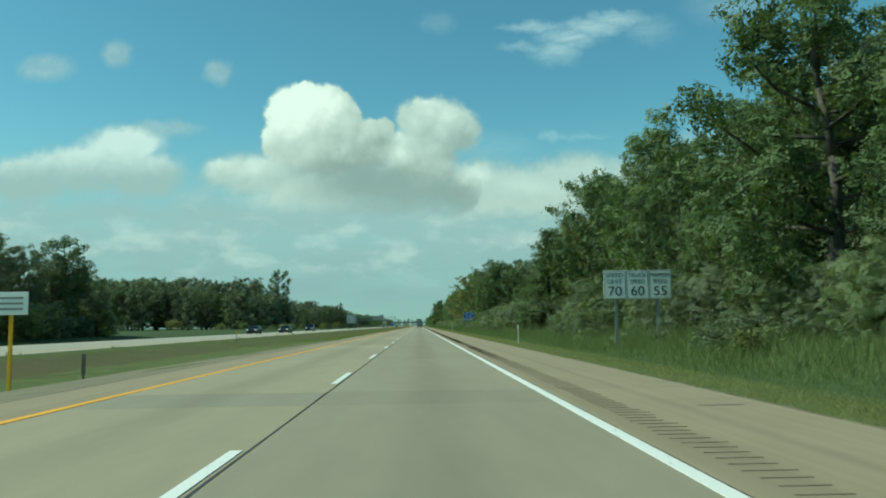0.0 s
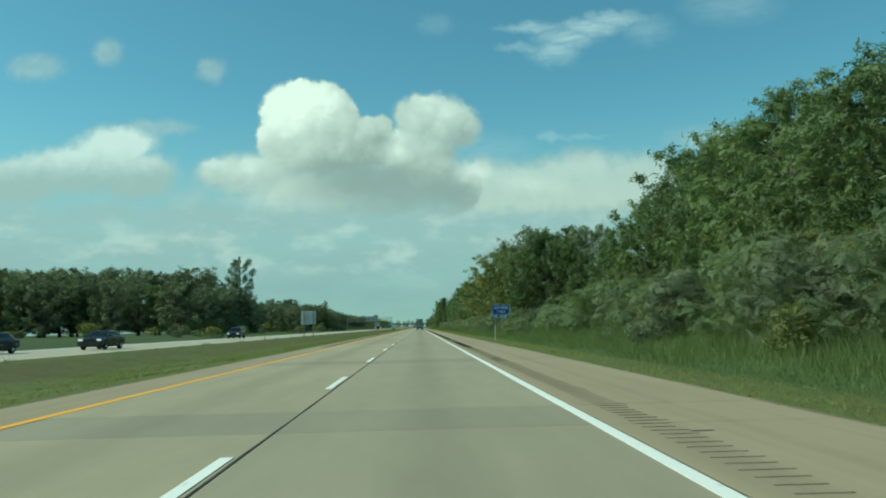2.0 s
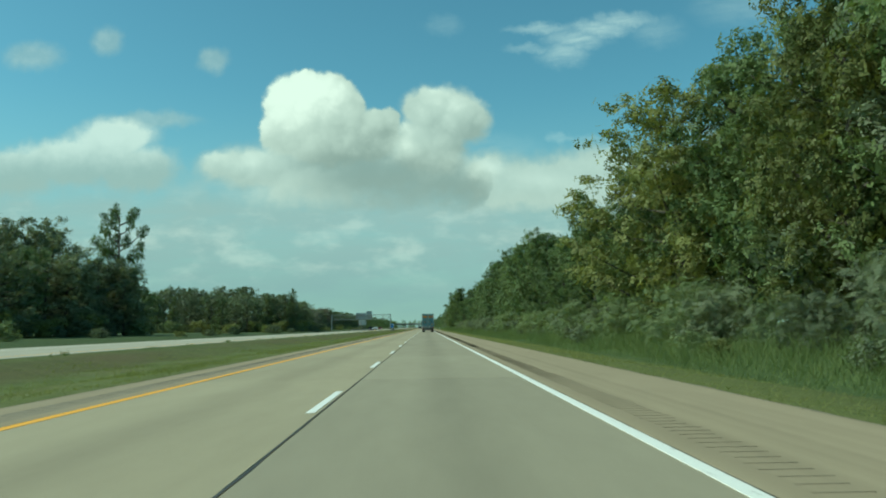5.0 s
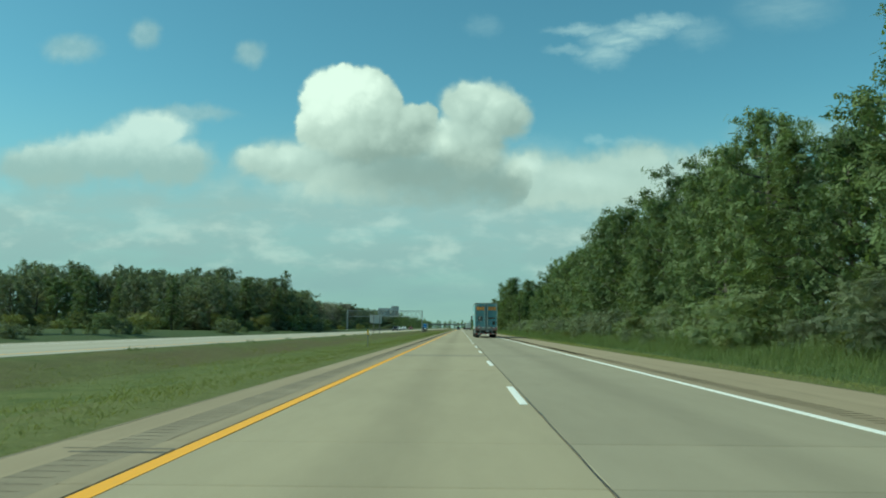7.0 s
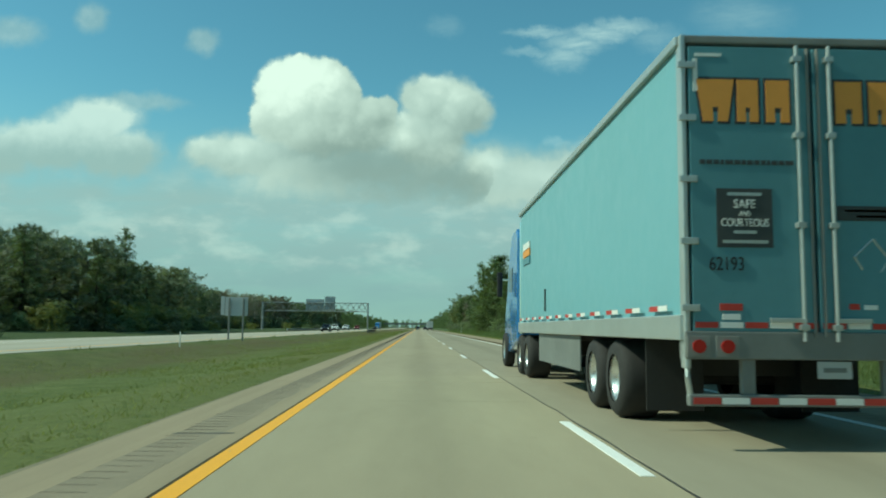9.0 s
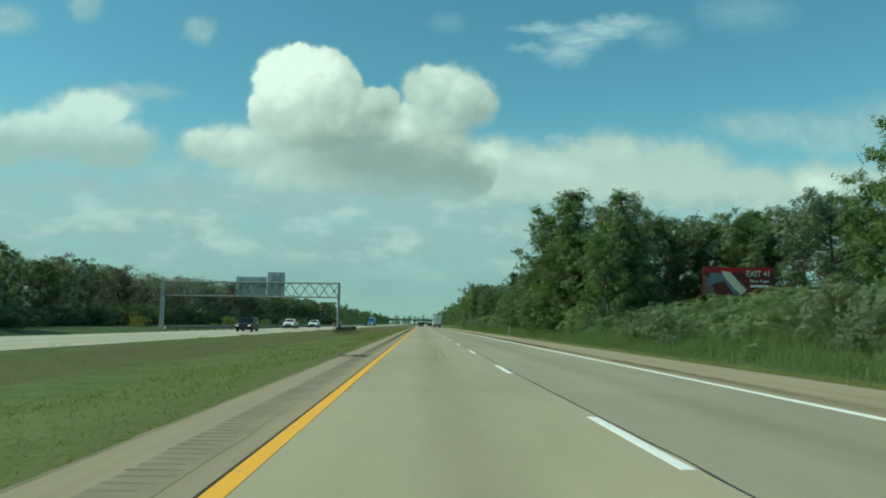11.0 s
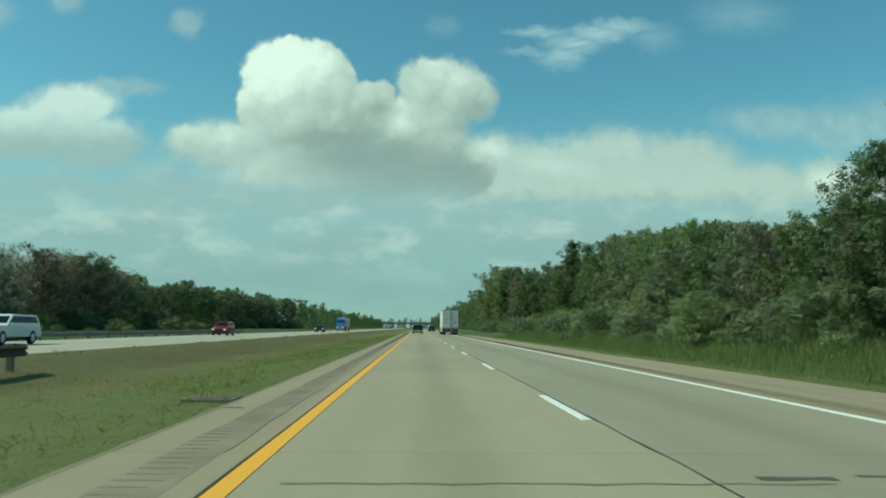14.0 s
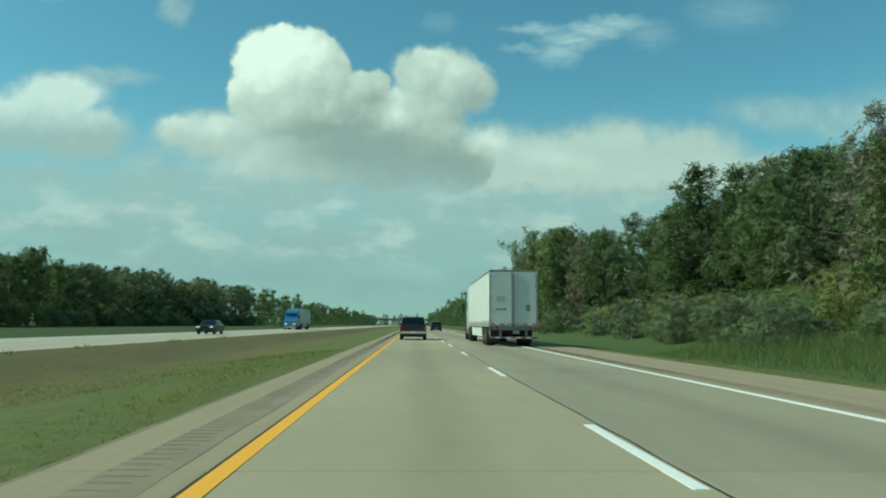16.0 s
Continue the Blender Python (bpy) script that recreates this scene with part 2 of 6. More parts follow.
def ground_material(name):
    """Rough grass: mown by the road, with drier and darker drifts."""
    m = bpy.data.materials.new(name)
    m.use_nodes = True
    n = Nodes(m.node_tree)
    pos = n.add("ShaderNodeNewGeometry").outputs["Position"]
    big = n.noise(n.scaled(pos, (0.22, 0.05, 1.0)), 1.0, 4.0, 0.6)
    mid = n.noise(pos, 0.9, 5.0, 0.7)
    fine = n.noise(n.scaled(pos, (15.0, 15.0, 15.0)), 1.0, 4.0, 0.8)
    col = n.mix(n.remap(mid, 0.3, 0.7), rgb(0.086, 0.112, 0.032), rgb(0.152, 0.170, 0.060))
    gx, gy, _ = n.split(pos)
    dry = n.math("ADD", n.remap(big, 0.50, 0.72), n.math("MULTIPLY", n.remap(gy, 430.0, 620.0), n.remap(n.math("ADD", gx, n.math("MULTIPLY", mid, 4.0)), -3.5, -9.0)), clamp=True)
    col = n.mix(n.math("MULTIPLY", dry, 0.70), col, rgb(0.175, 0.132, 0.066))
    edge = n.math("ABSOLUTE", n.math("SUBTRACT", n.split(pos)[0], 0.7))
    mown = n.math("MULTIPLY", n.remap(n.math("ADD", edge, n.math("MULTIPLY", mid, 1.2)), 8.6, 7.2), 0.75)
    col = n.mix(mown, col, rgb(0.138, 0.152, 0.052))
    clump = n.noise(n.scaled(pos, (2.6, 2.6, 3.0)), 1.0, 6.0, 0.78)
    col = n.mix(n.math("MULTIPLY", n.remap(clump, 0.50, 0.68), 0.60), col, rgb(0.172, 0.182, 0.080))
    col = n.mix(n.math("MULTIPLY", n.remap(clump, 0.50, 0.34), 0.55), col, rgb(0.070, 0.100, 0.030))
    # drier growth along the bottom of the median ditch
    ditch = n.math("MULTIPLY", n.remap(n.math("ABSOLUTE", n.math("ADD", n.math("ADD", gx, 12.3), n.math("MULTIPLY", mid, 1.4))), 2.6, 0.8), n.remap(big, 0.30, 0.62, 0.25, 0.75))
    col = n.mix(ditch, col, rgb(0.118, 0.100, 0.048))
    # uncut growth towards the wood, with the shade among it darkened into the colour
    col = n.mix(n.remap(n.math("ADD", gx, n.math("MULTIPLY", mid, 1.6)), 8.6, 10.2), col, rgb(0.082, 0.116, 0.042))
    col = n.mix(n.remap(n.math("ADD", gx, n.math("MULTIPLY", mid, 2.0)), -26.5, -29.5), col, rgb(0.066, 0.090, 0.034))
    k = n.math("ADD", 0.45, n.math("MULTIPLY", fine, 1.1))
    col = n.mix(1.0, col, n.vec(k, k, k), "MULTIPLY")
    p = n.add("ShaderNodeBsdfPrincipled")
    n.put(p.inputs["Base Color"], col)
    p.inputs["Roughness"].default_value, p.inputs["Specular IOR Level"].default_value = 0.9, 0.15
    bp = n.add("ShaderNodeBump")
    bp.inputs["Strength"].default_value, bp.inputs["Distance"].default_value = 0.7, 0.05
    n.link(n.math("ADD", fine, mid), bp.inputs["Height"])
    n.link(bp.outputs[0], p.inputs["Normal"])
    n.link(p.outputs[0], n.add("ShaderNodeOutputMaterial").inputs[0])
    return m


CONCRETE = concrete_material("road concrete", (0.352, 0.303, 0.205), 0.13)
CONCRETE_SLOW = concrete_material("greyer lane concrete", (0.318, 0.281, 0.202), 0.10)
CONCRETE_FAR = concrete_material("pale concrete", (0.40, 0.365, 0.285), 0.05)
SHOULDER = shoulder_material("shoulder asphalt", (0.325, 0.266, 0.180))
GROOVE = material("groove", (0.190, 0.162, 0.117), 0.95, 0.3, 4.0, 60.0, coords="World")
GROOVE_WORN = material("worn groove", (0.245, 0.204, 0.142), 0.95, 0.35, 4.0, 60.0, coords="World")
MILLED = material("milled shoulder", (0.262, 0.218, 0.152), 0.95, 0.40, 1.1, 26.0, bump=0.6, bump_scale=40.0, coords="World")
# bridge concrete, darkened to hold the shade on the face towards the camera
DECK = material("shade-darkened bridge concrete", (0.20, 0.195, 0.175), 0.9, 0.2, 0.3, 4.0)
ROADBED = material("road bed", (0.075, 0.07, 0.06), 0.95, 0.3, 2.0, 40.0, coords="World")
TAR = material("crack sealant", (0.055, 0.052, 0.046), 0.6, 0.3, 3.0, 30.0, coords="World")
SEALANT = material("worn crack filler", (0.105, 0.095, 0.075), 0.8, 0.35, 3.0, 30.0, coords="World")
TYRE_MARK = material("tyre mark", (0.165, 0.148, 0.115), 0.9, 0.3, 3.0, 30.0, coords="World")
GRAVEL = material("gravel edge", (0.225, 0.190, 0.125), 0.95, 0.35, 1.2, 30.0, bump=0.8, bump_scale=40.0, coords="World")
WHITE_LINE = paint_material("white road paint", (0.80, 0.80, 0.76), 0.75)
YELLOW_LINE = paint_material("yellow road paint", (0.84, 0.40, 0.030), 0.45)
GRASS = ground_material("rough grass")
BLADE = leaf_material("grass blades", (0.165, 0.192, 0.062), (0.325, 0.335, 0.135), 0.5, 0.7)
REED = leaf_material("tall grass", (0.092, 0.132, 0.048), (0.205, 0.258, 0.100), 0.45, 0.75)
SEED = leaf_material("dry seed heads", (0.14, 0.15, 0.075), (0.27, 0.26, 0.15), 0.3, 0.8)
LEAF = leaf_material("broad leaves", (0.073, 0.114, 0.050), (0.205, 0.266, 0.104), 0.38, cells=11.0)
LEAF_WARM = leaf_material("yellowing leaves", (0.106, 0.127, 0.041), (0.270, 0.285, 0.097), 0.38, cells=11.0)
# grey-green foliage, its colour lifted a little for haze over the far wood
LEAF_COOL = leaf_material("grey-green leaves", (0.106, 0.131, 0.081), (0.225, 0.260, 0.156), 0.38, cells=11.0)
NEEDLE = leaf_material("dark foliage", (0.075, 0.111, 0.054), (0.188, 0.246, 0.102), 0.38, cells=13.0)
SHRUB = leaf_material("shrub leaves", (0.118, 0.156, 0.080), (0.262, 0.318, 0.158), 0.45, cells=11.0)
RUST = leaf_material("reddish leaves", (0.150, 0.134, 0.102), (0.275, 0.250, 0.190), 0.4, cells=12.0)
BARK = material("bark", (0.085, 0.075, 0.060), 0.95, 0.4, 3.0, 18.0, bump=0.9, bump_scale=14.0)
PALE_BARK = material("pale bark", (0.36, 0.34, 0.29), 0.9, 0.4, 3.0, 18.0, bump=0.6, bump_scale=14.0)
STEEL = material("galvanised steel", (0.30, 0.32, 0.32), 0.6, 0.25, 2.0, 25.0, metal=0.3)
DULL_STEEL = material("weathered steel", (0.25, 0.25, 0.23), 0.75, 0.3, 2.0, 20.0, metal=0.3)
RUSTY = material("weathering steel", (0.13, 0.10, 0.075), 0.85, 0.35, 2.0, 20.0, metal=0.2)
WOOD_POST = material("grey timber post", (0.19, 0.165, 0.13), 0.9, 0.3, 4.0, 30.0, bump=0.5)
SIGN_BACK = material("aluminium sign back", (0.46, 0.48, 0.48), 0.55, 0.12, 1.0, 12.0, metal=0.4)
SIGN_WHITE = material("white sign sheeting", (0.84, 0.86, 0.82), 0.45, 0.06, 1.0, 10.0)
SIGN_BLACK = material("black sign lettering", (0.02, 0.02, 0.02), 0.5, 0.1, 2.0, 10.0)
SIGN_BLUE = material("blue sign sheeting", (0.012, 0.085, 0.33), 0.4, 0.08, 1.0, 10.0)
YELLOW_POST = material("yellow marker", (0.75, 0.42, 0.02), 0.5, 0.12, 4.0, 20.0)
# one teal paint in two colours: shade put into the doors, sun into the side
TEAL_DARK = material("teal trailer paint darkened for shade", (0.108, 0.238, 0.272), 0.42, 0.18, 0.6, 9.0, spec=0.5)
TEAL_SUNLIT = material("sunlit teal trailer side", (0.195, 0.385, 0.430), 0.40, 0.05, 0.35, 3.0, spec=0.35)
TRIM_ALU = material("trailer rail", (0.50, 0.53, 0.51), 0.42, 0.14, 1.5, 14.0, metal=0.6)
WHITE_TRAILER = material("white trailer paint", (0.66, 0.68, 0.64), 0.45, 0.10, 0.6, 8.0)
GRIME = material("grimy underside", (0.045, 0.043, 0.040), 0.85, 0.3, 2.0, 15.0)
GREY_FRAME = material("grey bumper steel", (0.20, 0.21, 0.20), 0.6, 0.25, 2.0, 15.0, metal=0.3)
RUBBER = material("tyre rubber", (0.028, 0.027, 0.026), 0.8, 0.2, 3.0, 25.0)
TREAD = material("dusty tyre tread", (0.085, 0.078, 0.066), 0.9, 0.4, 9.0, 40.0)
RIM = material("polished wheel", (0.62, 0.62, 0.60), 0.3, 0.12, 3.0, 20.0, metal=0.85)
CHROME = material("chrome", (0.72, 0.73, 0.74), 0.12, 0.05, 2.0, 10.0, metal=1.0)
BLUE_PAINT = material("blue cab paint", (0.040, 0.165, 0.400), 0.22, 0.06, 1.0, 10.0, coat=0.6)
ORANGE = material("orange lettering", (0.70, 0.30, 0.06), 0.5, 0.12, 1.0, 12.0)
DARK_PANEL = material("dark sticker", (0.05, 0.055, 0.055), 0.5, 0.15, 2.0, 14.0)
RED_TAPE = material("red reflective tape", (0.42, 0.045, 0.035), 0.45, 0.1, 2.0, 20.0)
WHITE_TAPE = material("white reflective tape", (0.70, 0.71, 0.68), 0.45, 0.1, 2.0, 20.0)
BLACK_CAR = material("black car paint", (0.012, 0.013, 0.015), 0.28, 0.1, 1.0, 10.0, coat=0.5)
DARK_CAR = material("dark blue car paint", (0.016, 0.024, 0.036), 0.28, 0.1, 1.0, 10.0, coat=0.5)
WHITE_CAR = material("white car paint", (0.72, 0.73, 0.72), 0.3, 0.05, 1.0, 10.0, coat=0.5)
RED_CAR = material("dark red car paint", (0.20, 0.020, 0.018), 0.3, 0.1, 1.0, 10.0, coat=0.5)
PLASTIC = material("black plastic", (0.025, 0.025, 0.026), 0.6, 0.15, 3.0, 20.0)
GLASS = glass_material("dark window glass")
TAIL = glow_material("red tail lamp", (0.30, 0.012, 0.010), 0.03)
LAMP = glow_material("head lamp", (0.85, 0.87, 0.85), 0.3)

# ---------------------------------------------------------------- building helpers


def part(name, bm, mat, parent=None, label="", smooth=False):
    """Links a bmesh as one mesh object under a thing or a part."""
    me = bpy.data.meshes.new(name)
    bm.to_mesh(me)
    bm.free()
    if smooth:
        me.shade_smooth()
    me.materials.append(mat)
    ob = new(name, me)
    ob.parent = parent
    return tagged(ob, label) if label else ob


def pydata(name, verts, faces, mat, parent=None, label="", smooth=False):
    me = bpy.data.meshes.new(name)
    me.from_pydata(verts, [], faces)
    if smooth:
        me.shade_smooth()
    me.materials.append(mat)
    ob = new(name, me)
    ob.parent = parent
    return tagged(ob, label) if label else ob


def thing(name, at, label, category, group=""):
    ob = new(name)
    ob.matrix_world = at
    return tagged(ob, label, category, group)


def add_box(bm, x0, x1, y0, y1, z0, z1, bevel=0.0):
    r = bmesh.ops.create_cube(bm, size=1.0, matrix=Matrix.LocRotScale(((x0 + x1) / 2, (y0 + y1) / 2, (z0 + z1) / 2), None, (x1 - x0, y1 - y0, z1 - z0)))
    if bevel:
        es = list({e for v in r["verts"] for e in v.link_edges})
        bmesh.ops.bevel(bm, geom=es, offset=bevel, segments=2, affect="EDGES", profile=0.6)
    return bm


def box(x0, x1, y0, y1, z0, z1, bevel=0.0):
    return add_box(bmesh.new(), x0, x1, y0, y1, z0, z1, bevel)


def add_rod(bm, a, b, r0, r1=None, sides=8):
    a, b = Vector(a), Vector(b)
    m = Matrix.Translation((a + b) / 2) @ (b - a).to_track_quat("Z", "Y").to_matrix().to_4x4()
    bmesh.ops.create_cone(bm, cap_ends=True, segments=sides, radius1=r0, radius2=r0 if r1 is None else r1, depth=(b - a).length, matrix=m)
    return bm


def rod(a, b, r0, r1=None, sides=8):
    return add_rod(bmesh.new(), a, b, r0, r1, sides)


def lettering(name, text, size, at, mat, parent, width=None, label=""):
    """Raised letters from the built-in font, as a mesh part; at: pose whose x runs along the line and y up the letters."""
    cu = bpy.data.curves.new(name, "FONT")
    cu.body, cu.size, cu.extrude, cu.align_x, cu.align_y = text, size, 0.004, "CENTER", "CENTER"
    tmp = new(name, cu)
    bpy.context.view_layer.update()
    me = bpy.data.meshes.new_from_object(tmp.evaluated_get(bpy.context.evaluated_depsgraph_get()))
    bpy.data.objects.remove(tmp)
    bpy.data.curves.remove(cu)
    me.materials.clear()
    me.materials.append(mat)
    xs = [v.co.x for v in me.vertices]
    k = width / max(max(xs) - min(xs), 1e-6) if width else 1.0
    me.transform(at @ Matrix.Diagonal((k, 1, 1, 1)))
    ob = new(name, me)
    ob.parent = parent
    return tagged(ob, label or "raised lettering")


def table(rows, x):
    """Straight-line reading of a table of (x, value)."""
    return float(np.interp(x, [r[0] for r in rows], [r[1] for r in rows]))


# ---------------------------------------------------------------- lie of the land
X_YELLOW, X_WHITE, X_SEAM = -3.134, 3.370, 0.105
X_LEFT, X_RIGHT = -4.40, 5.86                # edges of the paved carriageway
OPP_NEAR, OPP_FAR = -15.6, -26.6             # opposite carriageway
SECTION = [(-1600, 1.0), (-300, 0.6), (-60, 0.3), (-36, 0.1), (-31, -0.35), (-28, -0.30), (-26.5, -0.06), (-15.5, -0.02), (-14.6, -0.13),
           (-12.0, -0.52), (-9.0, -0.46), (-6.6, -0.18), (-4.9, -0.035), (-4.4, -0.06), (5.8, -0.06), (6.3, -0.035), (7.6, -0.14), (9.2, -0.34),
           (11.5, -0.25), (15, 0.25), (30, 0.7), (300, 1.0), (1600, 1.5)]


def ground_z(x):
    return table(SECTION, x)


xs = sorted({r[0] for r in SECTION} | {-45.0, -20.0, -10.5, -7.8, -5.6, 6.9, 8.4, 10.3, 13.0, 20.0})
ys = [-400.0, -60.0] + list(np.arange(-30.0, 740.0, 3.0)) + [780.0, 850.0, 1000.0, 1300.0, 2000.0, 2900.0, 4400.0]
gv, gf = [], []
for j, y in enumerate(ys):
    for i, x in enumerate(xs):
        on = -4.9 <= x <= 6.3 or -26.6 <= x <= -15.4
        dz = 0.0 if on or abs(x) > 200 else 0.10 * noise.noise(Vector((x * 0.35, y * 0.2, 0.0)))
        gv.append((x, y, ground_z(x) + dz))
for j in range(len(ys) - 1):
    for i in range(len(xs) - 1):
        a = j * len(xs) + i
        gf.append((a, a + 1, a + 1 + len(xs), a + len(xs)))
tagged(pydata("ground", gv, gf, GRASS, smooth=True), "uneven green grass verge and median beside the motorway", "grass", kind="structure")

# ---------------------------------------------------------------- carriageway
road = tagged(part("road", box(X_LEFT + 0.05, X_RIGHT - 0.05, -60, 1600, -0.30, -0.035), ROADBED), "worn grey concrete motorway carriageway with joints",
              "road", kind="structure")


def slab_mesh(name, w, length):
    """One paving slab with chamfered top edges, its corner at the origin."""
    c, g = 0.012, 0.006
    bm = box(g, w - g, g, length - g, -0.20, 0.0)
    es = [e for e in bm.edges if all(v.co.z > -0.01 for v in e.verts)]
    bmesh.ops.bevel(bm, geom=es, offset=c, segments=1, affect="EDGES")
    me = bpy.data.meshes.new(name)
    bm.to_mesh(me)
    bm.free()
    return me


# edge lines, lane dashes and the sealed seam
tagged(part("edge_line", box(X_WHITE - 0.065, X_WHITE + 0.065, -60, 1600, -0.02, 0.005), WHITE_LINE), "solid white painted edge line", "road marking", kind="structure")
tagged(part("yellow_line", box(X_YELLOW - 0.075, X_YELLOW + 0.075, -60, 1600, -0.02, 0.005), YELLOW_LINE), "solid yellow painted edge line", "road marking", kind="structure")

CYCLE, DASH = 10.85, 3.25
dash = part("lane_dash", box(-0.055, 0.055, -DASH, 0, -0.01, 0.006, 0.002), WHITE_LINE)
tagged(dash, "white painted lane dash, worn at its ends", "road marking", "lane dashes", kind="structure")
FIRST = 6.17
# the painters' spacing drifts a little along the road: dash number, metres off the even spacing
DRIFT = [(-2, 0.6), (5, 0.7), (6.4, 0.6), (7, -0.6), (9, -1.4), (11, -0.6), (13, -0.45), (20, 0.2), (24, 0.6), (25, 1.5), (27, 1.9), (28, 0.1), (30, 0.2), (31, -1.4),
         (32, -2.7), (34, -2.6), (37, -1.6), (41, -0.3), (46, 0.2), (53, 0.7), (55, 0.9), (56, 0.3), (57, -0.4), (60, 0.0), (90, 0.0)]
dash.matrix_world = pose(0, FIRST - 2 * CYCLE + 0.6, 0)
for k in range(-1, 84):
    copy_thing(dash, pose(0.008 * math.sin(k * 2.3), FIRST + k * CYCLE + table(DRIFT, k), 0, 0, 0, 0.12 * math.sin(k * 1.7)))


def ribbon(name, pts, half, z, mat, parent, label=""):
    """A thin raised strip along a wandering line on the road."""
    v, f = [], []
    for i, (x, y) in enumerate(pts):
        h = half * (0.7 + 0.6 * abs(noise.noise(Vector((x * 3.1, y * 0.7, 1.0)))))
        h *= 1.0 + 3.2 * max(0.0, noise.noise(Vector((x * 0.4, y * 1.9, 6.0))) - 0.28) + 0.5 * max(0.0, noise.noise(Vector((0.0, y * 0.06, 2.0))))
        v += [(x - h, y, z), (x + h, y, z)]
        if i:
            f.append((2 * i - 2, 2 * i - 1, 2 * i + 1, 2 * i))
    return pydata(name, v, f, mat, parent, label)


seam = []
for i in range(2400):
    y = -30 + i * 0.35
    seam.append((X_SEAM + 0.018 * noise.noise(Vector((0, y * 0.8, 3.0))) + 0.02 * noise.noise(Vector((0, y * 0.13, 7.0))), y))
ribbon("lane_seam", seam, 0.010, 0.0035, TAR, road, "black tar-sealed joint between the lanes")
seam = [(X_WHITE + 0.085 + 0.012 * noise.noise(Vector((5.0, -30 + i * 0.4 * 0.6, 3.0))), -30 + i * 0.4) for i in range(2100)]
ribbon("verge_seam", seam, 0.007, 0.0035, GROOVE, road, "dark joint between lane and shoulder")
rng = random.Random(5)
for y, x0, x1, w in ((17.95, 4.54, 5.10, 0.05), (271.3, -4.05, -3.25, 0.056), (349.5, -3.95, -3.38, 0.06), (357.2, -3.85, -3.2, 0.04), (314.1, -3.95, -3.45, 0.06), (547.1, -4.35, -4.1, 0.08), (82.35, 4.08, 4.30, 0.06), (504.4, 1.15, 1.70, 0.09), (66.15, 0.34, 0.74, 0.06), (63.4, 4.30, 4.45, 0.05), (542.4, 0.45, 1.0, 0.09), (9.76, 4.93, 5.49, 0.05), (13.62, 5.55, 6.11, 0.05), (44.0, -1.7, 0.6, 0.035), (44.1, 0.9, 2.5, 0.07), (44.3, 3.0, 3.3, 0.05), (62.5, 0.4, 0.8, 0.06), (98.3, 0.2, 0.7, 0.09), (100.0, 0.6, 1.4, 0.04),
                     (138.2, 1.4, 1.6, 0.07), (140.1, 0.9, 1.3, 0.03), (232.0, -2.0, -0.6, 0.04), (243.0, -1.2, -0.5, 0.10), (252.0, -0.6, -0.1, 0.09),
                     (271.5, -4.2, -3.2, 0.05), (309.4, -2.9, 1.9, 0.022), (353.0, -2.2, 0.0, 0.02), (464.1, -2.9, 2.2, 0.02), (502.5, -2.6, 3.1, 0.03),
                     (508.0, 1.6, 2.1, 0.12), (542.2, -2.8, 0.9, 0.025), (542.5, 1.2, 2.6, 0.06), (566.0, -1.9, 0.4, 0.02), (584.5, 0.1, 0.4, 0.10), (620.5, -2.5, 2.5, 0.02)):
    n_pts = max(4, int((x1 - x0) / 0.15))
    pts = [(x0 + (x1 - x0) * i / (n_pts - 1), y + 0.05 * noise.noise(Vector((i * 0.5, y, 0)))) for i in range(n_pts)]
    v, f = [], []
    for i, (px, py) in enumerate(pts):
        h = w * (0.35 + abs(noise.noise(Vector((px * 2.0, py, 4.0)))))
        v += [(px, py - h, 0.004), (px, py + h, 0.004)]
        if i:
            f.append((2 * i - 1, 2 * i - 2, 2 * i, 2 * i + 1))
    pydata("crack_seal", v, f, GROOVE if w < 0.055 else SEALANT, road)
# dark curved tyre marks
for pts in (((-1.50, 442.5), (-1.45, 444.5), (-1.38, 447.5), (-1.28, 451.5)), ((-1.20, 442.5), (-1.17, 445.5), (-1.15, 451.5)),
            ((-1.30, 462.6), (-1.24, 465.2), (-1.00, 468.6)), ((-1.05, 464.0), (-0.90, 467.6))):
    ribbon("skid_mark", pts, 0.013, 0.0042, TYRE_MARK, road)


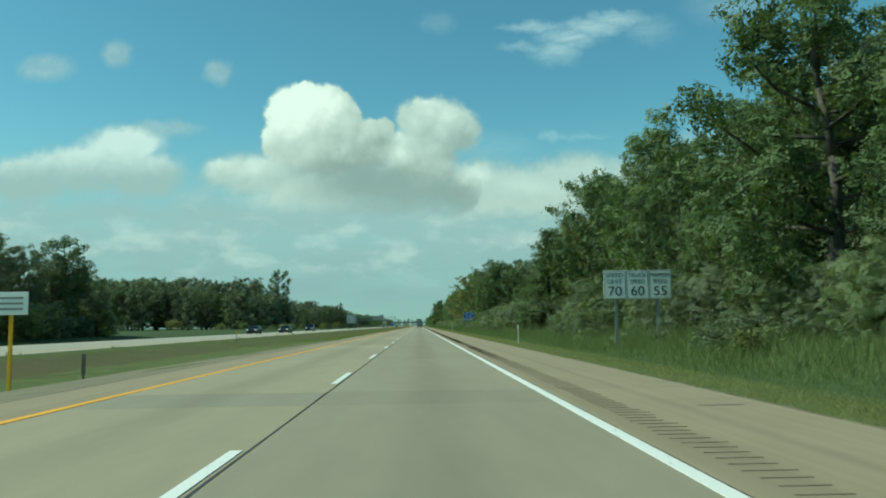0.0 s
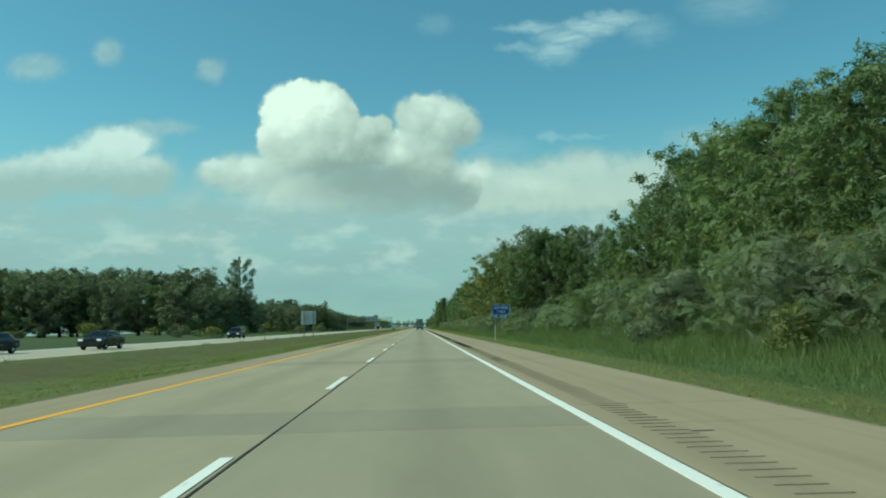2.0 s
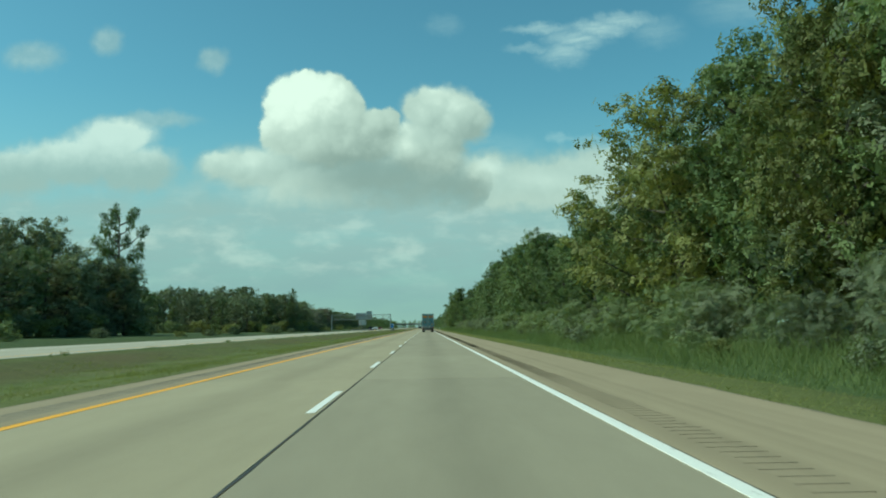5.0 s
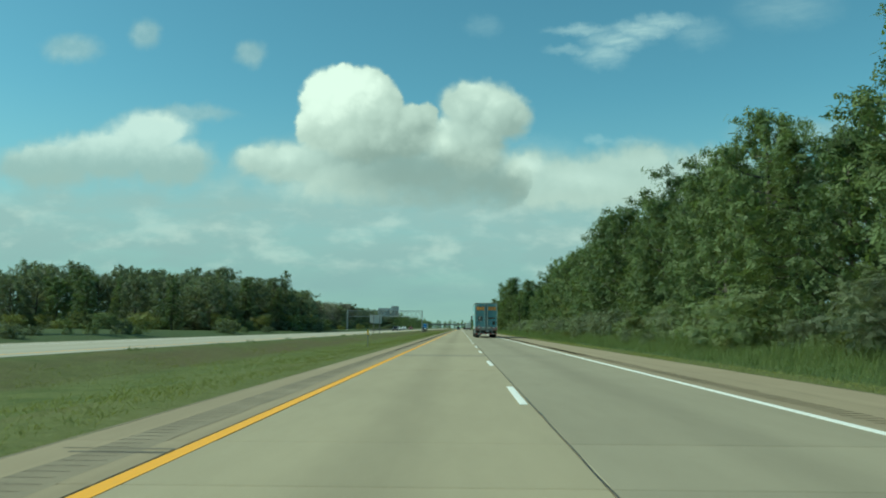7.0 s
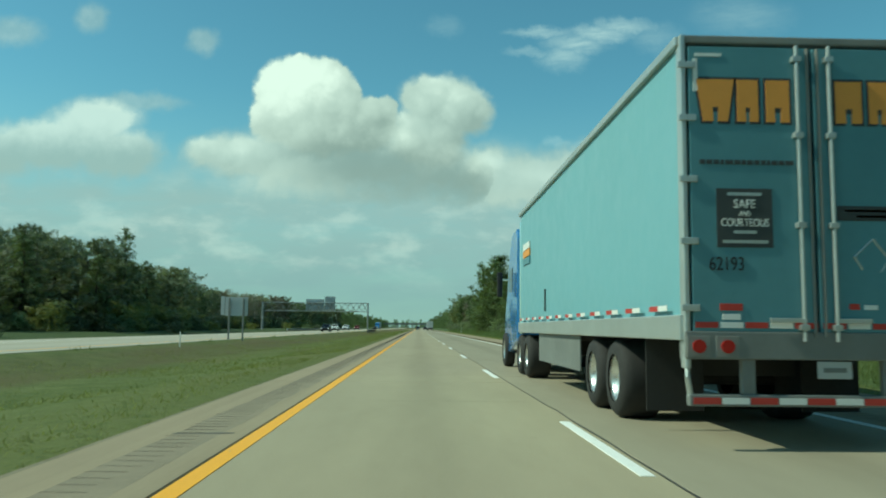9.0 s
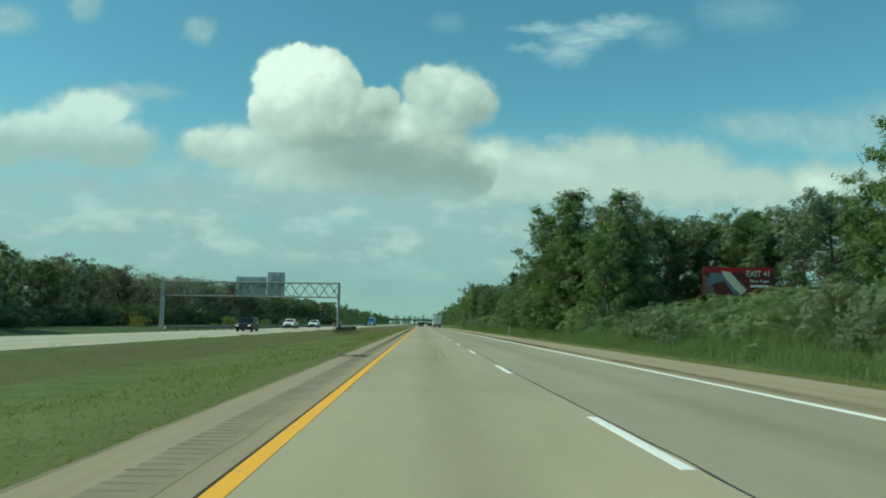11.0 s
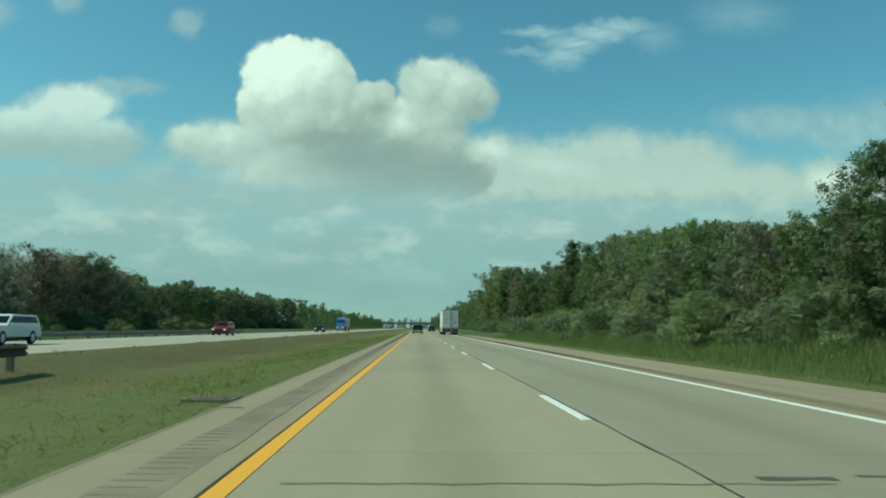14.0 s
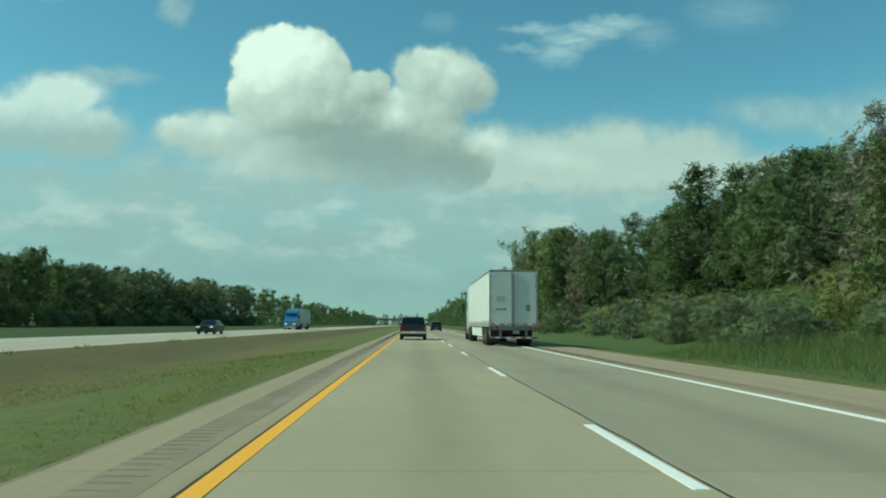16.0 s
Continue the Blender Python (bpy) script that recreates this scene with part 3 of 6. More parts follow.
def rumble(name, x0, x1, y_from, y_to, bed, label):
    """A worn milled band across the shoulder with short uneven grooves cut into it."""
    v, f, mats = [], [], []
    if bed:
        for i in range(int((y_to - y_from) / 0.8)):
            y = y_from + i * 0.8
            e0, e1 = 0.05 * noise.noise(Vector((x0, y * 0.9, 1.0))), 0.05 * noise.noise(Vector((x1, y * 0.9, 5.0)))
            v += [(x0 + e0, y, 0.0022), (x1 + e1, y, 0.0022)]
            if i:
                f.append((2 * i - 2, 2 * i - 1, 2 * i + 1, 2 * i))
    k = len(f)
    y = y_from
    while y < y_to:
        a = len(v)
        d, e = 0.04 * noise.noise(Vector((x0, y * 2.1, 0.0))), (-0.12 if x0 < 0 else 0.0) + 0.12 * noise.noise(Vector((x1, y * 1.7, 3.0)))
        w = 0.026 + 0.012 * noise.noise(Vector((1.0, y * 1.3, 3.0)))
        w0, w1 = (2.2 * w, 0.1 * w) if x0 < 0 else (w, 0.7 * w)
        v += [(x0 + d, y, 0.0045), (x1 + e, y, 0.0045), (x1 + e, y + w1, 0.0035), (x0 + d, y + w0, 0.0035), (x0 + d, y + w0 * 0.4, -0.004), (x1 + e, y + w1 * 0.4, -0.004)]
        f += [(a, a + 1, a + 5, a + 4), (a + 4, a + 5, a + 2, a + 3)]
        y += 0.23 if x0 < 0 else 0.26
    ob = tagged(pydata(name, v, f, GROOVE if x0 < 0 else GROOVE_WORN), label, "rumble strip", kind="stuff")
    ob.data.materials.append(MILLED)
    for q in ob.data.polygons[:k]:
        q.material_index = 1
    return ob


rumble("rumble_strip", 3.73, 4.10, -20, 720, False, "milled rumble grooves in the right shoulder")
rumble("rumble_strip", -3.93, -3.48, 120, 720, True, "milled rumble grooves in a darker band of the left shoulder")

# gravelly broken edges of the paving
for x0, sx in ((X_LEFT, -1), (X_RIGHT, 1)):
    v, f = [], []
    for i in range(1500):
        y = -30 + i * 0.55
        w = 0.05 + 0.16 * abs(noise.noise(Vector((x0, y * 0.35, 2.0)))) + 0.10 * noise.noise(Vector((x0, y * 1.3, 9.0))) + 0.07 * noise.noise(Vector((x0, y * 4.1, 5.0)))
        if sx < 0:
            w = 0.45 * w + max(0.0, min(2.0, (62 - y) * 0.05))
        v += [(x0 - sx * 0.016, y, 0.0022), (x0 + sx * 0.03, y, 0.0022), (x0 + sx * (w + 0.06), y, ground_z(x0 + sx * (w + 0.06)) + 0.022)]
        if i:
            for q in (0, 1):
                a, b = 3 * i - 3 + q, 3 * i + q
                f.append((a, a + 1, b + 1, b) if sx > 0 else (a + 1, a, b, b + 1))
    tagged(pydata("gravel_edge", v, f, GRAVEL), "crumbling gravel edge of the shoulder", "gravel", kind="stuff")

# opposite carriageway
opp = tagged(part("road_opposite", box(OPP_FAR, OPP_NEAR, -100, 1600, -0.3, 0.0, 0.02), CONCRETE_FAR), "pale concrete opposite carriageway across the median", "road", kind="structure")
part("edge_line", box(OPP_NEAR - 1.35, OPP_NEAR - 1.22, -100, 1600, -0.01, 0.005), YELLOW_LINE, opp)
part("edge_line", box(OPP_FAR + 2.6, OPP_FAR + 2.73, -100, 1600, -0.01, 0.005), WHITE_LINE, opp)

# far overpass
bridge = thing("overpass_bridge", pose(0, 1500, 0), "grey concrete road overpass with piers far down the road", "bridge")
part("deck", box(-90, 60, -5, 5, 5.0, 6.4, 0.1), DECK, bridge)
part("parapet", box(-90, 60, -5.2, -4.9, 6.4, 7.3), DECK, bridge)
for x in (-32, -10.5, 9.5):
    part("pier", box(x - 0.7, x + 0.7, -3.5, 3.5, -0.2, 5.0, 0.1), DECK, bridge)
for x0, x1 in ((-130, -60), (40, 130)):
    bm = bmesh.new()
    vs = [bm.verts.new(p) for p in ((x0, -14, 0), (x1, -14, 0), (x1, 14, 0), (x0, 14, 0), (x0, -6, 6), (x1, -6, 6), (x1, 6, 6), (x0, 6, 6))]
    for q in ((0, 1, 5, 4), (1, 2, 6, 5), (2, 3, 7, 6), (3, 0, 4, 7), (4, 5, 6, 7)):
        bm.faces.new([vs[i] for i in q])
    part("embankment", bm, GRASS, bridge, "grassed earth embankment")

# clouds on a far sheet of sky
TOWER = [(-498, 801, 107, 128), (-438, 858, 102, 85), (-364, 845, 98, 90), (-299, 789, 77, 85), (-377, 699, 179, 120), (-527, 704, 90, 85), (-168, 745, 62, 58), (-200, 700, 100, 98)]
SHOULDER_CLOUD = [(-22, 798, 85, 73), (61, 780, 111, 94), (130, 753, 90, 90), (1, 665, 141, 111)]
BASE = [(-636, 580, 132, 73), (-734, 590, 90, 55), (-430, 579, 235, 107), (-164, 546, 235, 120), (73, 518, 128, 107), (-317, 489, 299, 85)]
BANK = [(214, 567, 68, 60), (295, 505, 132, 94), (461, 510, 141, 98), (613, 564, 120, 81), (635, 491, 192, 107), (833, 522, 171, 98),
        (477, 464, 158, 91), (675, 456, 158, 88), (910, 451, 158, 88), (1092, 454, 140, 81), (1330, 475, 123, 77), (1458, 444, 158, 98), (1698, 466, 210, 105)]
TONES = [(-500, 830, 132, 132, 0.52), (-377, 858, 111, 73, 0.42), (-88, 648, 47, 43, 0.25), (92, 816, 128, 73, 0.16), (206, 580, 73, 43, 0.34), (364, 544, 128, 47, 0.16), (594, 586, 107, 38, 0.16), (-638, 609, 128, 38, 0.15), (-291, 575, 205, 98, -0.37), (85, 502, 120, 90, -0.36), (-91, 548, 158, 94, -0.20), (-198, 680, 77, 85, -0.13), (73, 678, 120, 73, -0.08), (317, 378, 235, 51, -0.15), (460, 477, 128, 43, -0.08),
         (1313, 494, 98, 42, 0.34), (477, 504, 105, 42, 0.15), (890, 391, 210, 53, -0.2), (710, 416, 105, 35, -0.12), (1530, 427, 105, 53, -0.15)]
SOFT = [(-1139, 687, 124, 64), (-1274, 605, 213, 73),
        (-1062, 582, 128, 73), (-1483, 574, 171, 68)]
THIN = [(-1170, 1055, 47, 47), (-782, 980, 51, 43), (-1430, 1000, 94, 47), (-1000, 760, 140, 30), (1136, 679, 175, 53), (1375, 664, 193, 70), (1637, 706, 210, 88)]


def cloud_material():
    m = bpy.data.materials.new("cumulus")
    m.use_nodes = True
    n = Nodes(m.node_tree)
    pos = n.add("ShaderNodeNewGeometry").outputs["Position"]
    x, _, z = n.split(pos)
    x, z = n.math("MULTIPLY", n.math("SUBTRACT", x, 26.0), 1 / 1.1), n.math("MULTIPLY", z, 1 / 1.1)
    flat = n.vec(x, 0.0, z)
    aside = n.vec(n.math("ADD", x, 4000.0), 0.0, z)

    def centred(v, k):
        return n.math("MULTIPLY", n.math("SUBTRACT", v, 0.5), k)

    big = n.noise(flat, 1 / 190.0, 3.0, 0.5)
    billow, billow2 = n.noise(flat, 1 / 62.0, 3.0, 0.55), n.noise(aside, 1 / 62.0, 3.0, 0.55)
    fine, fine2 = n.noise(flat, 1 / 26.0, 3.0, 0.5), n.noise(aside, 1 / 26.0, 3.0, 0.5)
    wx = n.math("ADD", x, n.math("ADD", centred(billow, 46.0), centred(fine, 9.0)))
    wz = n.math("ADD", z, n.math("ADD", centred(billow2, 46.0), centred(fine2, 9.0)))

    def bumps(size):
        """Rounded cauliflower heads: 0 in the middle of a head, about 1 in the creases."""
        vo = n.add("ShaderNodeTexVoronoi")
        vo.feature = "SMOOTH_F1"
        n.link(n.vec(wx, 0.0, wz), vo.inputs["Vector"])
        vo.inputs["Scale"].default_value, vo.inputs["Smoothness"].default_value = 1 / size, 0.35
        return vo.outputs["Distance"]

    head, bud = bumps(66.0), bumps(27.0)

    def far(row, u, w):
        a, b = n.math("DIVIDE", n.math("SUBTRACT", u, row[0]), row[2]), n.math("DIVIDE", n.math("SUBTRACT", w, row[1]), row[3])
        return n.math("SQRT", n.math("ADD", n.math("MULTIPLY", a, a), n.math("MULTIPLY", b, b)))

    def puffs(rows, soft, grow=0.0):
        """Rounded heaps that run into each other; soft: width of the edge."""
        near = None
        for row in rows:
            d = far(row, wx, wz)
            near = d if near is None else n.math("SMOOTH_MIN", near, d, 0.25)
        near = n.math("ADD", near, n.math("ADD", n.math("MULTIPLY", n.math("SUBTRACT", head, 0.42), 0.20), n.math("MULTIPLY", n.math("SUBTRACT", bud, 0.42), 0.10)))
        near = n.math("ADD", near, centred(fine, soft * 0.16))
        return n.remap(near, 1.0 + grow + soft * 0.55, 1.0 + grow - soft * 0.45)

    # light and shade in the heaps: lit from the upper left, grey underneath
    def lobes(rows):
        """How far each heap's skin turns to the light."""
        top, sum_w = 0.0, 0.03
        for row in rows:
            a, b = n.math("DIVIDE", n.math("SUBTRACT", wx, row[0]), row[2]), n.math("DIVIDE", n.math("SUBTRACT", wz, row[1]), row[3])
            d = n.math("ADD", n.math("MULTIPLY", a, a), n.math("MULTIPLY", b, b))
            w = n.remap(d, 1.5, 0.2)
            top = n.math("ADD", top, n.math("MULTIPLY", w, n.math("SUBTRACT", n.math("MULTIPLY", b, 0.62), n.math("MULTIPLY", a, 0.48))))
            sum_w = n.math("ADD", sum_w, w)
        return n.math("DIVIDE", top, sum_w)

    tone = n.math("ADD", 0.50, n.math("ADD", centred(billow, 0.14), n.math("ADD", centred(fine, 0.05), centred(big, 0.25))))
    tone = n.math("ADD", tone, n.math("MULTIPLY", lobes(TOWER + SHOULDER_CLOUD + BASE), 0.38))
    tone = n.math("SUBTRACT", tone, n.math("MULTIPLY", n.remap(z, 500.0, 740.0, 0.15, 1.0), n.math("ADD", n.math("MULTIPLY", n.math("SUBTRACT", head, 0.42), 0.24), n.math("MULTIPLY", n.math("SUBTRACT", bud, 0.42), 0.10))))
    # the flat undersides lie in the heaps' own shade
    tone = n.math("SUBTRACT", tone, n.math("MULTIPLY", n.remap(n.math("ADD", z, centred(big, 90.0)), 720.0, 480.0), n.remap(n.math("ABSOLUTE", n.math("ADD", x, 135.0)), 430.0, 40.0, 0.0, 0.12)))
    for row in TONES:
        d = far(row, n.math("ADD", x, centred(billow2, 60.0)), n.math("ADD", z, centred(billow, 50.0)))
        tone = n.math("ADD", tone, n.math("MULTIPLY", n.remap(d, 1.5, 0.0), row[4]))
    tone = n.math("SMOOTH_MAX", tone, 0.0, 0.2)
    heap = n.mix(n.remap(tone, 0.0, 0.6), rgb(0.305, 0.372, 0.358), rgb(0.58, 0.65, 0.615))
    heap = n.mix(n.remap(tone, 0.50, 1.05), heap, rgb(0.90, 0.95, 0.89))
    grey = n.mix(n.remap(n.math("ADD", centred(billow, 0.45), n.remap(z, 500.0, 730.0)), 0.1, 1.0), rgb(0.40, 0.49, 0.48), rgb(0.82, 0.88, 0.84))
    thin = n.mix(n.remap(billow, 0.3, 0.75), rgb(0.40, 0.50, 0.52), rgb(0.66, 0.72, 0.71))
    # pale layered cloud low down
    band = n.noise(n.vec(n.math("DIVIDE", x, 480.0), 0.0, n.math("DIVIDE", z, 120.0)), 1.0, 6.0, 0.6)
    fade = n.remap(n.math("ADD", z, centred(big, 200.0)), 610.0, 410.0)
    low = n.math("MULTIPLY", n.math("MULTIPLY", fade, n.remap(band, 0.25, 0.62, 0.55, 0.97)), n.remap(z, -40.0, 160.0, 0.55, 1.0))
    wisp = n.remap(n.noise(n.vec(n.math("DIVIDE", x, 200.0), 3.0, n.math("DIVIDE", z, 95.0)), 1.0, 5.0, 0.55), 0.46, 0.72)
    wisp = n.math("MULTIPLY", wisp, n.math("MULTIPLY", n.remap(z, 90.0, 260.0), n.remap(z, 600.0, 380.0)))
    pale = n.mix(n.remap(z, 0.0, 420.0), rgb(0.29, 0.42, 0.445), rgb(0.375, 0.495, 0.515))
    pale = n.mix(n.math("MULTIPLY", wisp, 0.52), pale, rgb(0.70, 0.75, 0.72))
    # towards the bottom the heaps melt into the low cloud
    melt = n.remap(n.math("ADD", z, n.math("ADD", centred(big, 120.0), centred(billow, 90.0))), 340.0, 520.0)
    layers = ((thin, puffs(THIN, 1.1, 0.0), 0.52), (grey, puffs(SOFT, 0.8, 0.2), 0.85),
              (heap, puffs(BANK, 0.85, 0.12), 0.88), (heap, n.math("MULTIPLY", puffs(BASE, 0.8, 0.10), melt), 0.92),
              (heap, puffs(SHOULDER_CLOUD, 0.50, 0.02), 0.96), (heap, puffs(TOWER, 0.26, 0.0), 1.0))
    col, alpha = pale, low
    for c, a, k in layers:
        ak = n.math("MULTIPLY", a, k)
        if c is heap:
            ak = n.math("MULTIPLY", ak, n.remap(melt, 0.0, 0.7))
        col = n.mix(ak, col, c)
        alpha = n.math("SUBTRACT", 1.0, n.math("MULTIPLY", n.math("SUBTRACT", 1.0, alpha), n.math("SUBTRACT", 1.0, ak)))
    em, tr, mx = n.add("ShaderNodeEmission"), n.add("ShaderNodeBsdfTransparent"), n.add("ShaderNodeMixShader")
    n.put(em.inputs[0], col)
    em.inputs[1].default_value = 0.80
    n.put(mx.inputs[0], alpha)
    n.link(tr.outputs[0], mx.inputs[1])
    n.link(em.outputs[0], mx.inputs[2])
    n.link(mx.outputs[0], n.add("ShaderNodeOutputMaterial").inputs[0])
    m.cycles.emission_sampling = "NONE"
    return m


sheet = pydata("backdrop", [(-3000, 3300, -30), (3000, 3300, -30), (3000, 3300, 1900), (-3000, 3300, 1900)], [(0, 1, 2, 3)], cloud_material())
tagged(sheet, "sunlit white cumulus and thin low cloud in a blue sky", "sky", kind="structure")

# ---------------------------------------------------------------- trees


def leaf_cards(rs, centres, axes, radii, count, size, flat=0.8, long=0.75, spiky=False):
    """Leaf sprays over stretched clumps, thickest at their skin. flat: height of a clump against its breadth. Returns vertices and faces."""
    w = radii ** 2
    pick = rs.choice(len(centres), count, p=w / w.sum())
    c, ax, rad = centres[pick], axes[pick], radii[pick]
    p = rs.normal(size=(count, 3))
    p /= np.linalg.norm(p, axis=1)[:, None]
    out = p.copy()
    p *= (rs.rand(count, 1) ** 0.28)
    along = np.sum(p * ax, axis=1, keepdims=True)
    p = (p + ax * along * long) * rad[:, None]
    p[:, 2] *= flat
    p += c
    if spiky:
        # sprays lie along the bough and point outwards
        nrm = out * 0.35 + rs.normal(size=(count, 3)) * 0.35 + np.array([0, 0, 0.85])
        t = ax + out * 0.7 + rs.normal(size=(count, 3)) * 0.35
        t -= nrm * (np.sum(t * nrm, axis=1) / np.sum(nrm * nrm, axis=1))[:, None]
    else:
        nrm = out + rs.normal(size=(count, 3)) * 0.42 + np.array([0, 0, 0.30])
        t = np.cross(nrm, rs.normal(size=(count, 3)))
    nrm /= np.linalg.norm(nrm, axis=1)[:, None]
    t /= np.linalg.norm(t, axis=1)[:, None] + 1e-6
    b = np.cross(nrm, t)
    s = size * (0.55 + 0.9 * rs.rand(count, 1))
    v = np.empty((count, 3, 3))
    v[:, 0] = p - t * s * 0.7 - b * s * 0.48
    v[:, 1] = p - t * s * 0.5 + b * s * 0.52 + nrm * s * 0.15
    v[:, 2] = p + t * s * 1.1
    f = np.arange(count * 3).reshape(count, 3)
    return v.reshape(-1, 3), f


def core_balls(rs, centres, radii, k):
    """Small rough solids in the heart of the clumps, so that the crown is dense inside."""
    bm = bmesh.new()
    bmesh.ops.create_icosphere(bm, subdivisions=1, radius=1.0)
    base = np.array([v.co[:] for v in bm.verts])
    tri = [[v.index for v in f.verts] for f in bm.faces]
    bm.free()
    vs, fs = [], []
    for c, r in zip(centres, radii):
        a = len(vs) * len(base)
        vs.append(base * (0.75 + 0.5 * rs.rand(len(base), 1)) * r * k + c)
        fs += [[i + a for i in q] for q in tri]
    return np.concatenate(vs), fs


def make_tree(name, seed, kind, mat, bark, leaves, leaf, label, category="tree"):
    """A tree 10 m high: tapered trunk with limbs, and a crown of leafy clumps."""
    rs = np.random.RandomState(seed)
    root = thing(name, pose(0, 0, 0), label, category)
    H = 10.0
    wood = bmesh.new()
    lean = rs.normal(size=2) * 0.25
    spine = [Vector((lean[0] * (z / H) ** 2 + 0.10 * math.sin(z * 0.8 + seed), lean[1] * (z / H) ** 2, z)) for z in (-0.3, 1.2, 3, 5, 7, 8.6, 9.6)]
    r0 = {"round": 0.24, "tall": 0.22, "spire": 0.20, "bush": 0.07, "open": 0.26, "bare": 0.13, "birch": 0.10}[kind]
    for i in range(6):
        k0, k1 = 1 - i / 6.3, 1 - (i + 1) / 6.3
        add_rod(wood, spine[i], spine[i + 1], r0 * k0, r0 * k1, 6)
    n_limb = {"round": 27, "tall": 30, "spire": 60, "bush": 20, "open": 26, "bare": 42, "birch": 12}[kind]
    cs, ax, rad = [], [], []
    for i in range(n_limb):
        f = (i + rs.rand()) / n_limb
        a = i * 2.4 + rs.rand() * 0.9
        if kind == "round":
            z = 1.0 + 8.4 * f
            reach = 3.0 * math.sqrt(max(0.05, 1 - ((z - 4.3) / 5.6) ** 2)) * (0.75 + 0.45 * rs.rand())
            up, size = 0.55 + 0.5 * f, 0.92
        elif kind == "tall":
            z = 1.2 + 8.5 * f
            reach = 2.1 * math.sqrt(max(0.04, 1 - ((z - 4.6) / 5.6) ** 2)) * (0.65 + 0.6 * rs.rand())
            up, size = 0.95, 0.78
        elif kind == "spire":
            z = 0.7 + 9.0 * f
            reach = (0.30 + 2.7 * (1 - z / 10.2)) * (0.8 + 0.4 * rs.rand())
            up, size = 0.25 - 0.15 * (1 - f), 0.42 + 0.42 * (1 - f)
        elif kind == "bush":
            z = 0.8 + 7.5 * f
            reach = 4.2 * math.sqrt(max(0.05, 1 - (z / 9.4) ** 2)) * (0.55 + 0.6 * rs.rand())
            up, size = 0.7, 1.9
        elif kind == "open":
            z = 3.6 + 6.0 * f
            reach = 2.3 * math.sqrt(max(0.06, 1 - ((z - 7.0) / 3.9) ** 2)) * (0.7 + 0.6 * rs.rand())
            up, size = 0.8, 0.72
        elif kind == "bare":
            z = 1.5 + 7.6 * f
            reach = 1.7 * (1.15 - 0.6 * f) * (0.6 + 0.7 * rs.rand())
            up, size = 1.1, 0.75
        else:
            z = 6.6 + 3.2 * f
            reach = 1.3 * (0.4 + 0.9 * rs.rand())
            up, size = 0.5, 0.55
        base = Vector((0, 0, max(0.3, z - reach * up * 0.55)))
        d = Vector((math.cos(a), math.sin(a), up)).normalized()
        tip = Vector((math.cos(a) * reach, math.sin(a) * reach, z))
        sx = lean * (z / H) ** 2
        tip += Vector((sx[0], sx[1], 0))
        base += Vector((sx[0], sx[1], 0)) * 0.8
        if kind in ("round", "tall", "open", "bare", "birch") or i % 3 == 0:
            mid = base.lerp(tip, 0.55) + Vector((0, 0, -0.12 * reach))
            lr = r0 * (0.34 if kind != "bare" else 0.26)
            add_rod(wood, base, mid, lr, lr * 0.65, 3)
            add_rod(wood, mid, tip, lr * 0.65, lr * 0.2, 3)
        if kind == "bare":
            for _ in range(3):
                q = mid.lerp(tip, rs.rand()) + Vector(rs.normal(size=3)) * 0.1
                e = q + Vector((rs.normal() * 0.45, rs.normal() * 0.45, 0.5 + rs.rand() * 0.9))
                add_rod(wood, q, e, 0.022, 0.006, 3)
        if kind == "spire":
            # flat layered boughs that sag and lift again at their tips
            for s, k in ((1.0, 0.62), (0.72, 0.85), (0.42, 0.8)):
                q = base.lerp(tip, s) + Vector((0, 0, -0.10 * reach * math.sin(s * 3.0)))
                cs.append(q[:])
                ax.append(Vector((math.cos(a), math.sin(a), 0.10 if s == 1.0 else -0.12)).normalized()[:])
                rad.append(size * k * (0.8 + 0.5 * rs.rand()))
        elif kind in ("round", "tall"):
            # a heavy clump on each limb and lesser ones budding round its end
            big = size * (0.62 + 0.6 * rs.rand())
            for s, k in ((0.92, 1.0), (0.52, 0.8)):
                cs.append(base.lerp(tip, s)[:])
                ax.append(d[:])
                rad.append(big * k)
            for _ in range(3):
                off = Vector(rs.normal(size=3)).normalized()
                off.z = abs(off.z) * 0.8
                cs.append((tip + (off + d * 0.6) * big * 0.85)[:])
                ax.append((off + d).normalized()[:])
                rad.append(big * (0.32 + 0.2 * rs.rand()))
        else:
            cs.append(tip[:])
            ax.append(d.normalized()[:])
            rad.append(size * (0.6 + 0.75 * rs.rand()))
    if kind in ("round", "tall", "spire"):
        # leading shoots at the top
        for i in range(18):
            a, q = rs.rand() * 6.3, rs.rand()
            cs.append((lean[0] + math.cos(a) * q * 1.6, lean[1] + math.sin(a) * q * 1.6, 9.7 - 1.5 * q * q + 0.3 * rs.rand()))
            ax.append((0.3 * math.cos(a) * q, 0.3 * math.sin(a) * q, 0.97))
            rad.append(0.20 + 0.20 * rs.rand())
    cs, ax, rad = np.array(cs), np.array(ax), np.array(rad)
    v, f = leaf_cards(rs, cs, ax, rad, leaves, leaf, *((0.58, 0.9, True) if kind == "spire" else (0.72, 0.6)))
    fit = 10.0 / float(np.percentile(v[:, 2], 99.6))
    v, cs, rad = v * fit, cs * fit, rad * fit
    bmesh.ops.scale(wood, vec=(fit, fit, fit), verts=wood.verts)
    part("trunk", wood, bark, root, smooth=True)
    faces = f.tolist()
    if kind not in ("bare", "birch", "open"):
        cv, cf = core_balls(rs, cs, rad, {"spire": 0.25, "tall": 0.48, "round": 0.48}.get(kind, 0.45))
        faces += [[i + len(v) for i in q] for q in cf]
        v = np.concatenate([v, cv])
    pydata("crown", v.tolist(), faces, mat, root)
